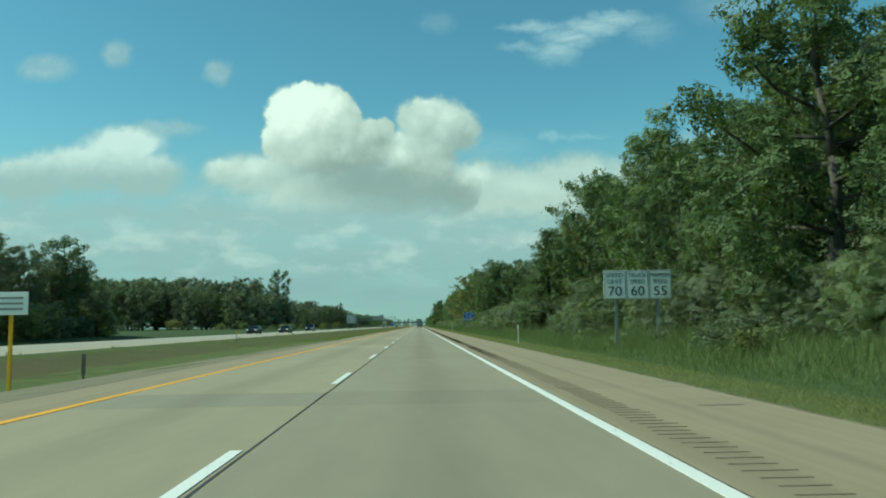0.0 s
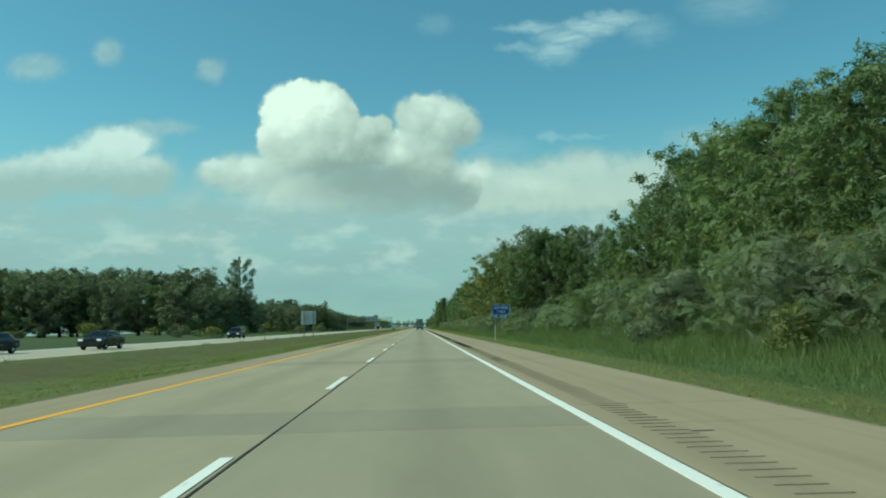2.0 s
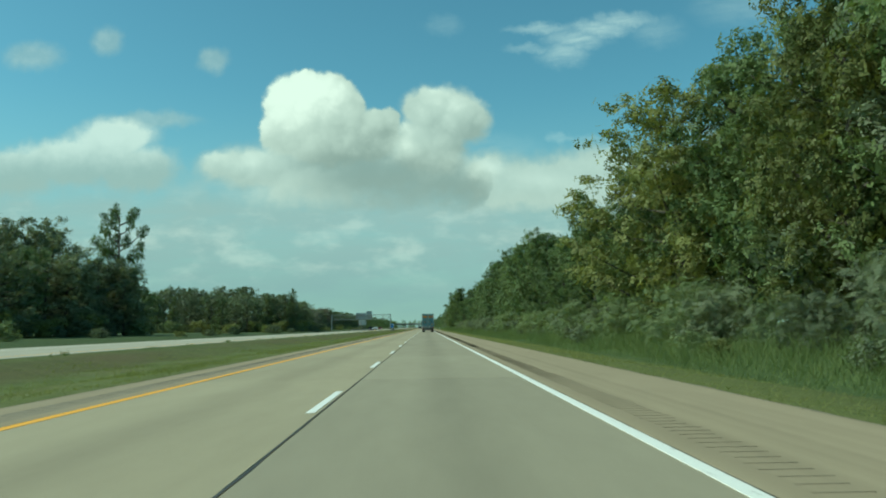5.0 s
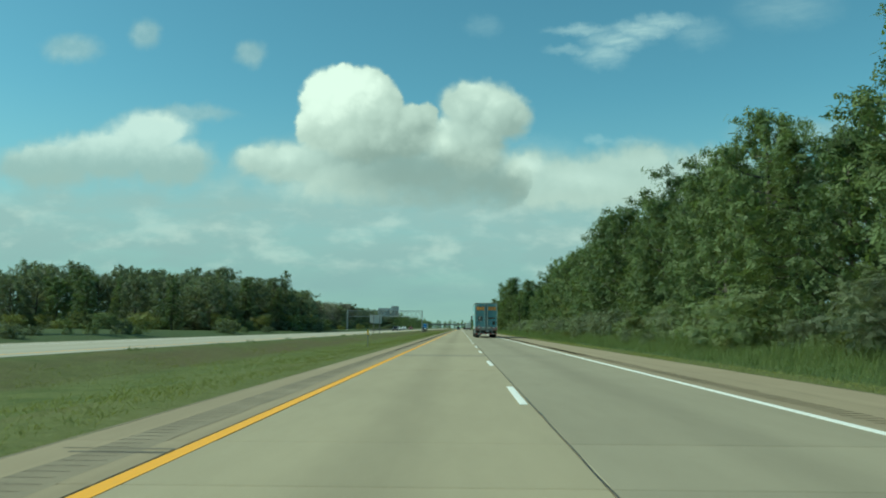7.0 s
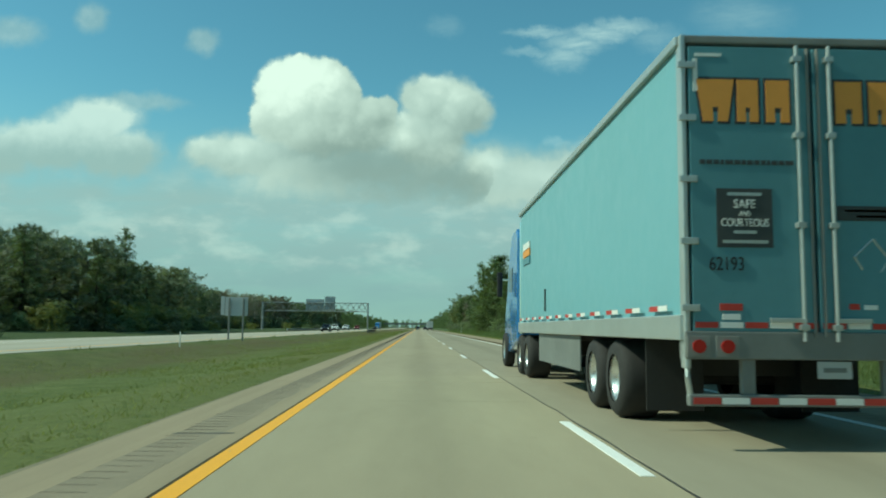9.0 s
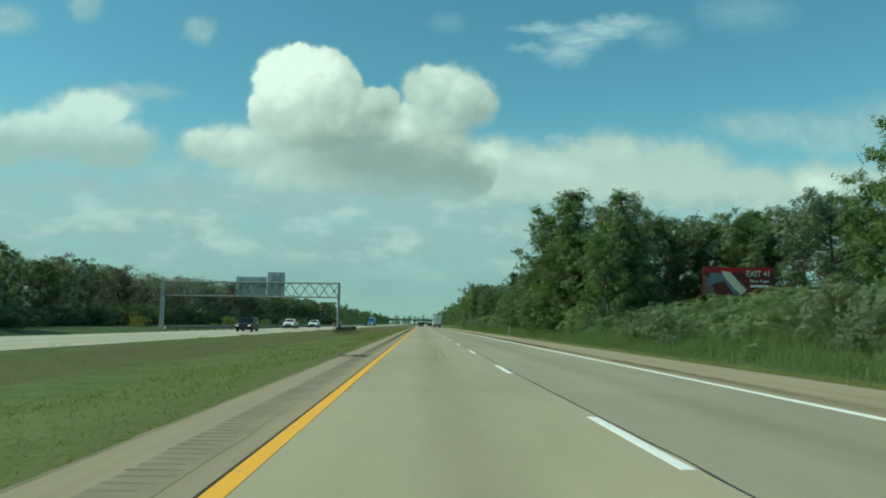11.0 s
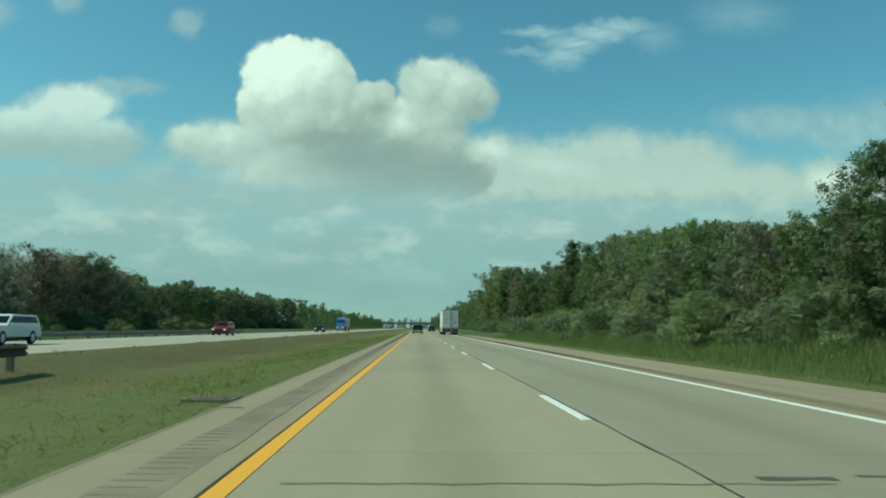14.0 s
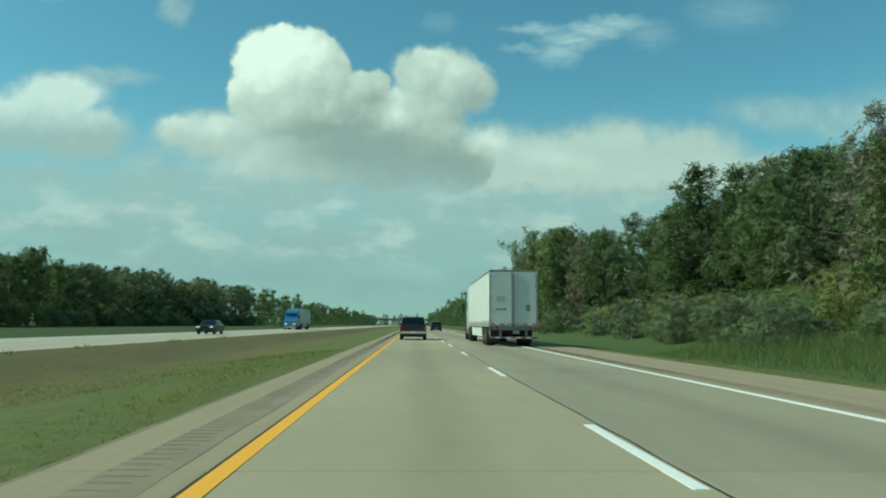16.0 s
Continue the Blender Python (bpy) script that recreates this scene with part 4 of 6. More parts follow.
    return root


KINDS = {}


def kind_of(key, *args):
    KINDS[key] = [make_tree(*args), False]


kind_of("round_a", "broadleaf_tree", 1, "round", LEAF, BARK, 5400, 0.27, "tall broadleaf tree with a full dark green crown")
kind_of("round_b", "broadleaf_tree", 2, "round", LEAF_WARM, BARK, 5400, 0.27, "broadleaf tree with yellow-green late summer leaves")
kind_of("tall_a", "upright_tree", 3, "tall", LEAF, BARK, 4700, 0.25, "slender upright broadleaf tree in dense green leaf")
kind_of("tall_b", "upright_tree", 4, "tall", NEEDLE, BARK, 4700, 0.25, "slender dark green tree at the wood's edge")
kind_of("spire", "conifer_tree", 5, "spire", NEEDLE, BARK, 5400, 0.235, "dark green conifer with drooping layered boughs")
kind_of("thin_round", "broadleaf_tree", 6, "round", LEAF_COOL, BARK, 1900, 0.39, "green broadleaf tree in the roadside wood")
kind_of("thin_tall", "upright_tree", 7, "tall", NEEDLE, BARK, 1800, 0.37, "upright dark green tree in the roadside wood")
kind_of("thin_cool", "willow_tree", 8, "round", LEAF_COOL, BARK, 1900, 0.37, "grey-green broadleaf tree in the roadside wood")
kind_of("thin_spire", "conifer_tree", 9, "spire", NEEDLE, BARK, 2000, 0.35, "dark conifer standing above the wood")
kind_of("open", "poplar_tree", 10, "open", LEAF, BARK, 3000, 0.30, "tall open-crowned tree standing above the wood")
kind_of("bare", "bare_tree", 11, "bare", RUST, PALE_BARK, 1500, 0.19, "half-bare tree with grey-brown twigs and few leaves")
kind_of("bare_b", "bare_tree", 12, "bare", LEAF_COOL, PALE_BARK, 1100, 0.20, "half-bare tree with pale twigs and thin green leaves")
kind_of("rust", "upright_tree", 13, "tall", RUST, BARK, 2100, 0.30, "slender tree with dull reddish-brown leaves")
kind_of("birch", "birch_tree", 14, "birch", LEAF_COOL, PALE_BARK, 500, 0.27, "thin pale-stemmed tree with a small tuft of leaves")
kind_of("bush_a", "shrub", 15, "bush", SHRUB, BARK, 800, 0.78, "rounded grey-green shrub at the wood's edge", "shrub")
kind_of("bush_b", "shrub", 16, "bush", LEAF_COOL, BARK, 800, 0.78, "leafy green shrub at the wood's edge", "shrub")
kind_of("bush_c", "shrub", 17, "bush", LEAF_WARM, BARK, 800, 0.75, "yellow-green shrub at the wood's edge", "shrub")


GATHERED = {}


def gather(key, x, y, height, spread=1.0, turn=0.0, sink=0.0):
    """Keep a shrub's crown for a joined thicket."""
    me = next(c for c in KINDS[key][0].children if c.name.startswith("crown")).data
    co = np.empty(len(me.vertices) * 3)
    me.vertices.foreach_get("co", co)
    c, s, k = math.cos(radians(turn)), math.sin(radians(turn)), height / 10
    co = co.reshape(-1, 3) * (k * spread, k * spread, k)
    co = np.c_[co[:, 0] * c - co[:, 1] * s + x, co[:, 0] * s + co[:, 1] * c + y, co[:, 2] + ground_z(x) - sink]
    GATHERED.setdefault(key, []).append((co, me))


def thicket(name, label):
    for key, rows in GATHERED.items():
        v, f, a = [], [], 0
        for co, me in rows:
            v += co.tolist()
            idx = np.empty(len(me.loops), dtype=np.int32)
            me.loops.foreach_get("vertex_index", idx)
            f += (idx.reshape(-1, 3) + a).tolist()
            a += len(co)
        tagged(pydata(name, v, f, rows[0][1].materials[0]), label, "shrubs", kind="stuff")
    GATHERED.clear()


def plant(key, x, y, height, spread=1.0, turn=0.0, sink=0.0):
    root, used = KINDS[key]
    m = pose(x, y, ground_z(x) - sink, 0, 0, turn) @ Matrix.Diagonal((height / 10 * spread, height / 10 * spread, height / 10, 1))
    if used:
        s = root.scale
        return copy_thing(root, m @ Matrix.Diagonal((1 / s[0], 1 / s[1], 1 / s[2], 1)))
    KINDS[key][1] = True
    root.matrix_world = m
    return root


# the wood's edge beside the road: how far along, how far out, how tall
RIGHT_EDGE = [(-30, 18.5), (60, 19.5), (83, 21), (100, 23), (119, 25), (140, 29), (163, 33), (178, 31), (196, 30), (207, 27), (214, 22), (221, 19.5), (235, 18), (292, 16.8),
              (314, 16.5), (330, 18), (347, 19), (360, 17), (455, 18), (500, 17), (507, 14.8), (520, 13.8), (536, 14.2), (559, 15.2), (594, 19), (612, 24), (635, 30), (665, 34),
              (700, 35), (712, 30), (723, 25), (733, 21), (800, 21)]
RIGHT_TOPS = [(-30, 15), (30, 15), (40, 16.5), (43.5, 9.5), (46, 9.5), (48, 15), (50, 17), (55, 16.2), (64, 15.5), (83, 17.3), (95, 15.5), (119, 16), (140, 17.5), (163, 20.5), (176, 18.5),
              (182, 13), (190, 12.3), (200, 15), (207, 19.5), (214, 18.5), (222, 20), (235, 16.5), (248, 13.9), (270, 12.5), (292, 13.1), (314, 13.8), (335, 15), (347, 15.8),
              (355, 15.6), (362, 14.3), (380, 15), (440, 12), (465, 8.7), (480, 10), (497, 12), (503, 15), (508, 16.5), (515, 15), (522, 11), (530, 9), (559, 7.6), (594, 8.7),
              (620, 11.5), (650, 14.5), (680, 17), (697, 19), (709, 19.5), (718, 19), (726, 16.5), (735, 16), (752, 19), (900, 17)]
LEFT_EDGE = [(40, -43), (105, -42), (296, -62), (340, -57), (420, -51), (432, -48), (445, -43), (465, -43), (490, -48), (520, -54), (570, -58), (680, -61), (714, -63), (800, -65),
             (831, -62), (877, -50), (910, -52)]
LEFT_TOPS = [(40, 12), (78, 12.5), (98, 11.5), (300, 14.5), (340, 15), (420, 11.3), (433, 11.5), (445, 12.5), (453, 13.3), (465, 12), (490, 11.5), (520, 11), (570, 11), (620, 12),
             (680, 13.8), (714, 12.2), (800, 13.8), (831, 15), (877, 12), (910, 11)]


def in_left_opening(y):
    """Stretches where open ground runs back from the opposite carriageway."""
    return 108 < y < 297 or 348 < y < 419


def any_angle():
    return rng.uniform(0, 360)


rng = random.Random(21)
y = -25.0
while y < 765:
    gap = 456 < y < 494
    x, top = table(RIGHT_EDGE, y) + rng.uniform(-1.2, 1.2), table(RIGHT_TOPS, y)
    if not gap:
        conif = 300 < y < 372 or 490 < y < 515 or 690 < y < 725
        key = rng.choice(("spire", "tall_b", "tall_b", "spire", "tall_a") if conif else ("round_a", "round_b" if rng.random() < 0.5 else "tall_a", "tall_a", "tall_b", "round_a") if y < 530 else
                         ("tall_a", "round_a", "tall_b", "rust", "tall_b", "tall_a", "thin_cool", "round_b"))
        plant(key, x, y, top * rng.uniform(0.70, 1.0), rng.uniform(0.85, 1.15) * (1.0 if top > 8 else 1.15), any_angle())
    y += rng.uniform(3.6, 5.4) * (0.75 + top / 55)
y = -20.0
while y < 790:
    x = table(RIGHT_EDGE, y) + 6.5 + rng.uniform(-2.0, 2.5)
    if not 455 < y < 513:
        plant(rng.choice(("thin_round", "thin_tall", "thin_cool", "thin_round", "thin_spire" if y > 280 else "thin_tall")), x, y,
              table(RIGHT_TOPS, y) * rng.uniform(0.80, 1.02), rng.uniform(0.8, 1.15), any_angle())
    y += rng.uniform(5.0, 7.5)
# taller wood behind, where the edge stands back
for x, y, h in ((38.5, 181, 20), (40, 170, 21), (39, 160, 21), (40, 150, 19), (36, 138, 18), (33, 128, 17), (45, 706, 22), (46, 712, 22.5), (50, 700, 21.5), (58, 696, 22.5), (63, 701, 22),
                (52, 690, 21), (45, 694, 18.5), (40, 703, 18.5), (56, 680, 20), (48, 672, 19), (66, 690, 22)):
    plant(rng.choice(("thin_round", "thin_tall", "thin_cool")), x, y, h * rng.uniform(0.93, 1.02), 0.95, any_angle())
y = 440.0
while y < 545:
    plant(rng.choice(("thin_round", "thin_tall")), 41 + rng.uniform(0, 6), y, rng.uniform(13, 16.0), 1.1, any_angle())
    y += rng.uniform(6, 8)
# shrubs along the foot of the wood
y = -18.0
while y < 745:
    gap = 458 < y < 496
    h = rng.uniform(2.2, 4.4) if y < 140 else rng.uniform(1.4, 3.2)
    if gap:
        h = rng.uniform(1.5, 2.3)
    if not (y > 520 and rng.random() < 0.4) and not 28 < y < 37:
        plant(rng.choice(("bush_a", "bush_b", "bush_a", "bush_b") if not gap else ("bush_b", "bush_b", "bush_a")),
              (15.4 if y < 140 else 14.4) + rng.uniform(-0.9, 1.2), y, h, rng.uniform(1.0, 1.5), any_angle(), 0.1)
    y += rng.uniform(2.3, 4.2)
for y in np.arange(460, 502, 3.0):
    plant(rng.choice(("bush_b", "bush_b", "bush_a")), 20.0 + rng.uniform(-2.5, 5), float(y), rng.uniform(2.2, 3.1), 1.7, any_angle(), 0.1)
# scrub that rises from the long grass to the trees where they stand back
for _ in range(190):
    y = rng.uniform(85, 212) if rng.random() < 0.6 else rng.uniform(598, 732)
    edge = table(RIGHT_EDGE, y)
    if edge > 20.5:
        f = rng.random()
        gather(rng.choice(("bush_a", "bush_b", "bush_b", "bush_c")), 16.2 + (edge - 16.5) * f, y, (1.6 + 3.6 * f) * rng.uniform(0.7, 1.15), rng.uniform(1.0, 1.5), any_angle(), 0.1)
thicket("scrub", "young scrub and saplings rising towards the wood")

# left wood beyond the opposite carriageway
y = 40.0
while y < 860:
    x, top = table(LEFT_EDGE, y) + rng.uniform(-2.0, 2.5), table(LEFT_TOPS, y)
    bare = 535 < y < 705
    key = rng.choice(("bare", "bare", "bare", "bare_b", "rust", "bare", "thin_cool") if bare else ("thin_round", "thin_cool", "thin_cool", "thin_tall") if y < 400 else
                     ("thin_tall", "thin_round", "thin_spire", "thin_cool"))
    if not in_left_opening(y):
        plant(key, x, y, top * rng.uniform(0.72, 0.98), rng.uniform(1.0, 1.35), any_angle())
    y += rng.uniform(4.2, 6.2) * (0.5 if bare else 1.0)
y = 50.0
while y < 860:
    x = table(LEFT_EDGE, y) - 8 + rng.uniform(-3, 3)
    bare = 540 < y < 700
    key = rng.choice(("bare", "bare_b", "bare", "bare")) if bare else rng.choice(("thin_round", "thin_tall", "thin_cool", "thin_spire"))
    if not in_left_opening(y):
        plant(key, x, y, table(LEFT_TOPS, y) * rng.uniform(0.80, 1.02), rng.uniform(1.0, 1.35), any_angle())
    y += rng.uniform(6.0, 8.5) * (0.55 if bare else 1.0)
# the far sides of the two openings, where the wood's edge turns away from the road
for y0, x0, x1, lo, hi in ((303, -66, -150, 13, 17), (314, -68, -165, 17, 21), (328, -64, -150, 18, 22), (432, -56, -80, 10, 12), (446, -62, -110, 11, 14), (460, -60, -128, 13, 17), (474, -66, -125, 13, 16.5)):
    x = x0
    while x > x1:
        plant(rng.choice(("thin_round", "thin_tall", "thin_cool", "thin_round", "thin_spire" if y0 > 400 else "thin_cool")), x, y0 + rng.uniform(-4, 4), rng.uniform(lo, hi),
              rng.uniform(0.85, 1.2), any_angle())
        x -= rng.uniform(5.0, 8.0)
y = 60.0
while y < 860:
    if rng.random() < 0.9 and not in_left_opening(y):
        gather(rng.choice(("bush_a", "bush_b", "bush_b", "bush_c")), table(LEFT_EDGE, y) + 3.8 + rng.uniform(-2.4, 2.4), y, rng.uniform(1.8, 4.2), rng.uniform(1.2, 1.7), any_angle(), 0.1)
    y += rng.uniform(2.2, 3.8)
for _ in range(60):
    y0 = rng.choice((298, 428, 441))
    gather(rng.choice(("bush_a", "bush_b", "bush_c")), rng.uniform(-140, -60) if y0 < 400 else rng.uniform(-100, -52), y0 + rng.uniform(-5, 3), rng.uniform(1.6, 4.0), 1.4, any_angle(), 0.1)
for _ in range(46):
    y = rng.uniform(180, 700)
    gather(rng.choice(("bush_a", "bush_b", "bush_c")), rng.uniform(-42, -34), y, rng.uniform(0.8, 2.4), 1.5, any_angle(), 0.1)
thicket("shrub_thicket", "dense low shrubs along the foot of the far wood")
for y in (24.0, 27.5, 31.0, 34.5, 38.0):
    plant(rng.choice(("bush_a", "bush_b")), 16.6 + rng.uniform(-0.5, 0.7), y, rng.uniform(2.6, 3.8), 1.4, any_angle(), 0.1)
# single trees that stand out
plant("bush_c", 14.9, 61.0, 2.4, 1.2, 30, 0.1)
plant("bush_c", 14.4, 333.0, 2.0, 1.2, 130, 0.1)
plant("spire", 15.2, 83.0, 10.6, 1.35, 60)
plant("open", -58.5, 344, 25.0, 0.62, 40)
plant("open", -41.0, 97, 12.0, 0.85, 200)
plant("thin_spire", -42.5, 453, 14.0, 0.8, 20)
plant("thin_spire", -46, 424, 5.6, 0.8, 20)
plant("birch", 14.2, 559.4, 8.2, 1.0, 80)
for y, h in ((566, 6.0), (571, 6.3), (576, 6.4), (582, 6.5), (588, 6.6), (596, 6.8)):
    plant(rng.choice(("tall_a", "thin_cool", "tall_b")), 17.5 + rng.uniform(-1, 1.5), y, h, 1.25, rng.uniform(0, 360))
for x, y, h in ((28.5, 517, 14.0), (31.5, 522, 14.6), (35.5, 522, 14.5), (39, 516, 15.0), (26.5, 523, 14.5)):
    plant(rng.choice(("tall_a", "thin_round", "thin_tall")), x, y, h, 1.15, rng.uniform(0, 360))
plant("spire", 15.6, 510, 16.2, 1.2, 10)
plant("spire", 19.5, 503, 15.0, 1.2, 150)

# distant woods on both sides, too far to tell trees apart
rs = np.random.RandomState(31)
cs, rr = [], []
for side, x0, lo, hi in ((1, 18.0, 10.0, 16.0), (-1, -49.0, 9.0, 13.5)):
    y = 790.0 if side > 0 else 862.0
    while y < 1700:
        x, h = x0 + side * rs.rand() * 9, lo + (hi - lo) * rs.rand() ** 1.5
        if side < 0:
            x -= (y - 800) * 0.004
        for z in np.arange(1.2, h, 1.5):
            for _ in range(3):
                k = 2.4 * math.sqrt(max(0.08, 1 - (z / (h + 1.2)) ** 2))
                cs.append((x + rs.normal() * k * 0.55, y + rs.normal() * k * 0.55, z))
                rr.append(1.0 + 0.6 * rs.rand())
        y += 3.2 + 2.5 * rs.rand() + (y - 765) * 0.006
for _ in range(150):
    x, y, h = rs.uniform(-140, 140), rs.uniform(1640, 1720), 9.0 + 5.0 * rs.rand()
    for z in np.arange(1.2, h, 2.0):
        cs.append((x + rs.normal() * 1.3, y + rs.normal() * 1.3, z))
        rr.append(1.6 + 0.8 * rs.rand())
cs, rr = np.array(cs), np.array(rr)
v, f = leaf_cards(rs, cs, np.tile([0.0, 0.0, 1.0], (len(cs), 1)), rr, len(cs) * 14, 0.42)
cv, cf = core_balls(rs, cs, rr, 0.62)
tagged(pydata("far_woods", np.concatenate([v, cv]).tolist(), f.tolist() + [[i + len(v) for i in q] for q in cf], NEEDLE), "dark green woods far along both sides of the road", "woods", kind="stuff")

# ---------------------------------------------------------------- grass


def blades(name, rs, px, py, height, width, mat, label, lean=0.35, per=3):
    """Tufts of single tapered blades standing on the ground."""
    count = len(px)
    gz = np.interp(px, [r[0] for r in SECTION], [r[1] for r in SECTION])
    base = np.repeat(np.stack([px, py, gz - 0.03], 1), per, axis=0) + np.c_[rs.normal(size=(count * per, 2)) * 0.05, np.zeros(count * per)]
    h = np.repeat(height, per) * (0.6 + 0.6 * rs.rand(count * per))
    a = rs.rand(count * per) * 6.283
    side = np.c_[np.cos(a), np.sin(a), np.zeros_like(a)] * width
    tip = np.c_[rs.normal(size=(count * per, 2)) * lean * h[:, None], h]
    v = np.stack([base - side, base + side, base + tip], 1).reshape(-1, 3)
    f = np.arange(count * per * 3).reshape(-1, 3)
    return tagged(pydata(name, v.tolist(), f.tolist(), mat), label, "grass", kind="stuff")


rs = np.random.RandomState(4)
# mown strip by the right shoulder
k = 60000
px = X_RIGHT + 0.10 + 3.0 * rs.rand(k) ** 1.2
blades("verge_grass", rs, px, -5 + 650 * rs.rand(k), 0.05 + 0.09 * rs.rand(k), 0.009, BLADE, "short mown grass beside the right shoulder", 1.0, 2)
# tall grass in front of the wood
k = 170000
px = 8.9 + 6.9 * rs.rand(k) ** 0.9
py = -5 + 660 * rs.rand(k)
wave = 0.75 + 0.5 * np.sin(py * 0.31 + 1.7 * np.sin(px * 0.9)) * np.sin(py * 0.083 + px * 0.6)
hh = (0.40 + 0.75 * rs.rand(k)) * np.clip((px - 8.6) / 2.8, 0.16, 1.0) * np.clip(wave, 0.5, 1.2)
blades("tall_grass", rs, px, py, hh, 0.011, REED, "tall uncut grass in front of the trees", 0.42, 2)
k = 500
px, py = 10.4 + 3.6 * rs.rand(k), rs.rand(k)
py = np.where(rs.rand(k) < 0.75, 20 + 120 * py, 230 + 120 * py)
blades("seed_heads", rs, px, py, 0.4 + 0.35 * rs.rand(k), 0.005, SEED, "dry straw-coloured seed heads in the tall grass", 0.25, 2)
# low bushes among the tall grass
for _ in range(130):
    y = rng.uniform(5, 660)
    gather(rng.choice(("bush_a", "bush_b", "bush_b", "bush_c")), rng.uniform(11.6, 14.2), y, rng.uniform(0.7, 1.6) * (1.0 if y < 300 else 0.7), rng.uniform(1.0, 1.6), rng.uniform(0, 360), 0.08)
thicket("bush_thicket", "low leafy bushes among the tall grass")
# median
k = 200000
px = X_LEFT - 0.06 - 9.5 * rs.rand(k) ** 2.1
py = 60 + 590 * rs.rand(k)
px, py = px + 0.10 * np.sin(py * 9.0 + px * 4.0), py + 0.25 * np.sin(px * 11.0 + py * 2.3)
patchy = 0.9 + 0.25 * np.sin(py * 0.37 + 2.0 * np.sin(px * 1.3)) * np.sin(py * 0.11 + px * 1.7)
hh = (0.05 + 0.12 * rs.rand(k) ** 2) * patchy * np.clip((X_LEFT - px) / 0.8, 0.45, 1.0)
blades("median_grass", rs, px, py, hh, 0.010, BLADE, "uneven green grass on the median", 1.0, 2)
# weeds along the paving of the far side
k = 5000
px = OPP_NEAR + 0.10 + 0.35 * rs.rand(k) ** 2
py = 20 + 660 * rs.rand(k)
hh = (0.05 + 0.20 * rs.rand(k)) * np.clip(0.3 + 1.2 * np.sin(py * 0.8) * np.sin(py * 0.21 + 1.0), 0.25, 1.4)
blades("edge_weeds", rs, px, py, hh, 0.014, REED, "weeds along the edge of the opposite carriageway", 0.6, 3)
k = 900
cy = np.repeat(100 + 540 * rs.rand(k // 20), 20) + rs.normal(size=k) * 0.5
cx = np.repeat(-5.4 - 4.5 * rs.rand(k // 20), 20) + rs.normal(size=k) * 0.35
blades("median_weeds", rs, cx, cy, 0.10 + 0.15 * rs.rand(k), 0.008, BLADE, "taller weeds in the median grass", 0.3)

# ---------------------------------------------------------------- signs and roadside furniture
SX, SY = 12.35, 38.9
gz = ground_z(SX)
sg = thing("speed_limit_sign", pose(SX, SY, gz), "three white speed limit panels side by side on two steel posts", "road sign")
for x in (-1.08, 0.98):
    part("post", add_box(box(x - 0.06, x + 0.06, 0.02, 0.06, -0.3, 3.5 - gz), x - 0.06, x - 0.04, 0.02, 0.12, -0.3, 3.5 - gz), STEEL, sg)
for i, rows in enumerate((("SPEED", "LIMIT", "70"), ("TRUCK", "SPEED", "60"), ("MINIMUM", "SPEED", "55"))):
    cx = -1.13 + i * 1.13
    z0, z1 = 2.16 - gz, 3.58 - gz
    pn = part("sign_panel", box(cx - 0.555, cx + 0.555, -0.015, 0.015, z0, z1, 0.01), SIGN_WHITE, sg, "white sign panel with a black border")
    bm = bmesh.new()
    for a, b, c, d in ((-0.53, 0.53, z0 + 0.02, z0 + 0.04), (-0.53, 0.53, z1 - 0.04, z1 - 0.02), (-0.53, -0.51, z0 + 0.02, z1 - 0.02), (0.51, 0.53, z0 + 0.02, z1 - 0.02)):
        add_box(bm, cx + a, cx + b, -0.021, -0.014, c, d)
    part("border", bm, SIGN_BLACK, pn)
    for text, z, s, w in ((rows[0], z1 - 0.25, 0.29, 0.92 if i else 0.88), (rows[1], z1 - 0.57, 0.29, 0.72), (rows[2], z0 + 0.37, 0.66, 0.66)):
        lettering("lettering", text, s, pose(cx, -0.020, z, 90, 0, 0), SIGN_BLACK, pn, w, "black letters")

sg = thing("rest_area_sign", pose(13.6, 191, ground_z(13.6)), "blue rest area sign with white border on two posts", "road sign")
gz = ground_z(13.6)
for x in (-0.85, 0.85):
    part("post", box(x - 0.05, x + 0.05, 0.03, 0.11, -0.3, 3.7 - gz), STEEL, sg)
for z0, z1, w in ((2.52, 3.92, 1.31), (2.03, 2.46, 1.31)):
    pn = part("sign_panel", box(-w, w, -0.02, 0.02, z0 - gz, z1 - gz, 0.012), SIGN_BLUE, sg)
    bm = bmesh.new()
    for a, b, c, d in ((-w + 0.04, w - 0.04, z0 + 0.04, z0 + 0.07), (-w + 0.04, w - 0.04, z1 - 0.07, z1 - 0.04), (-w + 0.04, -w + 0.07, z0 + 0.04, z1 - 0.04),
                       (w - 0.07, w - 0.04, z0 + 0.04, z1 - 0.04)):
        add_box(bm, a, b, -0.026, -0.018, c - gz, d - gz)
    part("border", bm, SIGN_WHITE, pn)
    if z0 > 2.5:
        lettering("lettering", "REST AREA", 0.52, pose(0, -0.024, 3.50 - gz, 90, 0, 0), SIGN_WHITE, pn, 2.0, "white letters")
        lettering("lettering", "1 MILE", 0.52, pose(0, -0.024, 2.96 - gz, 90, 0, 0), SIGN_WHITE, pn, 1.2, "white letters")
    else:
        for x in (-0.75, 0.1, 0.7):
            part("text_bar", box(x - 0.3, x + 0.22, -0.026, -0.018, 2.19 - gz, 2.31 - gz), SIGN_WHITE, pn)


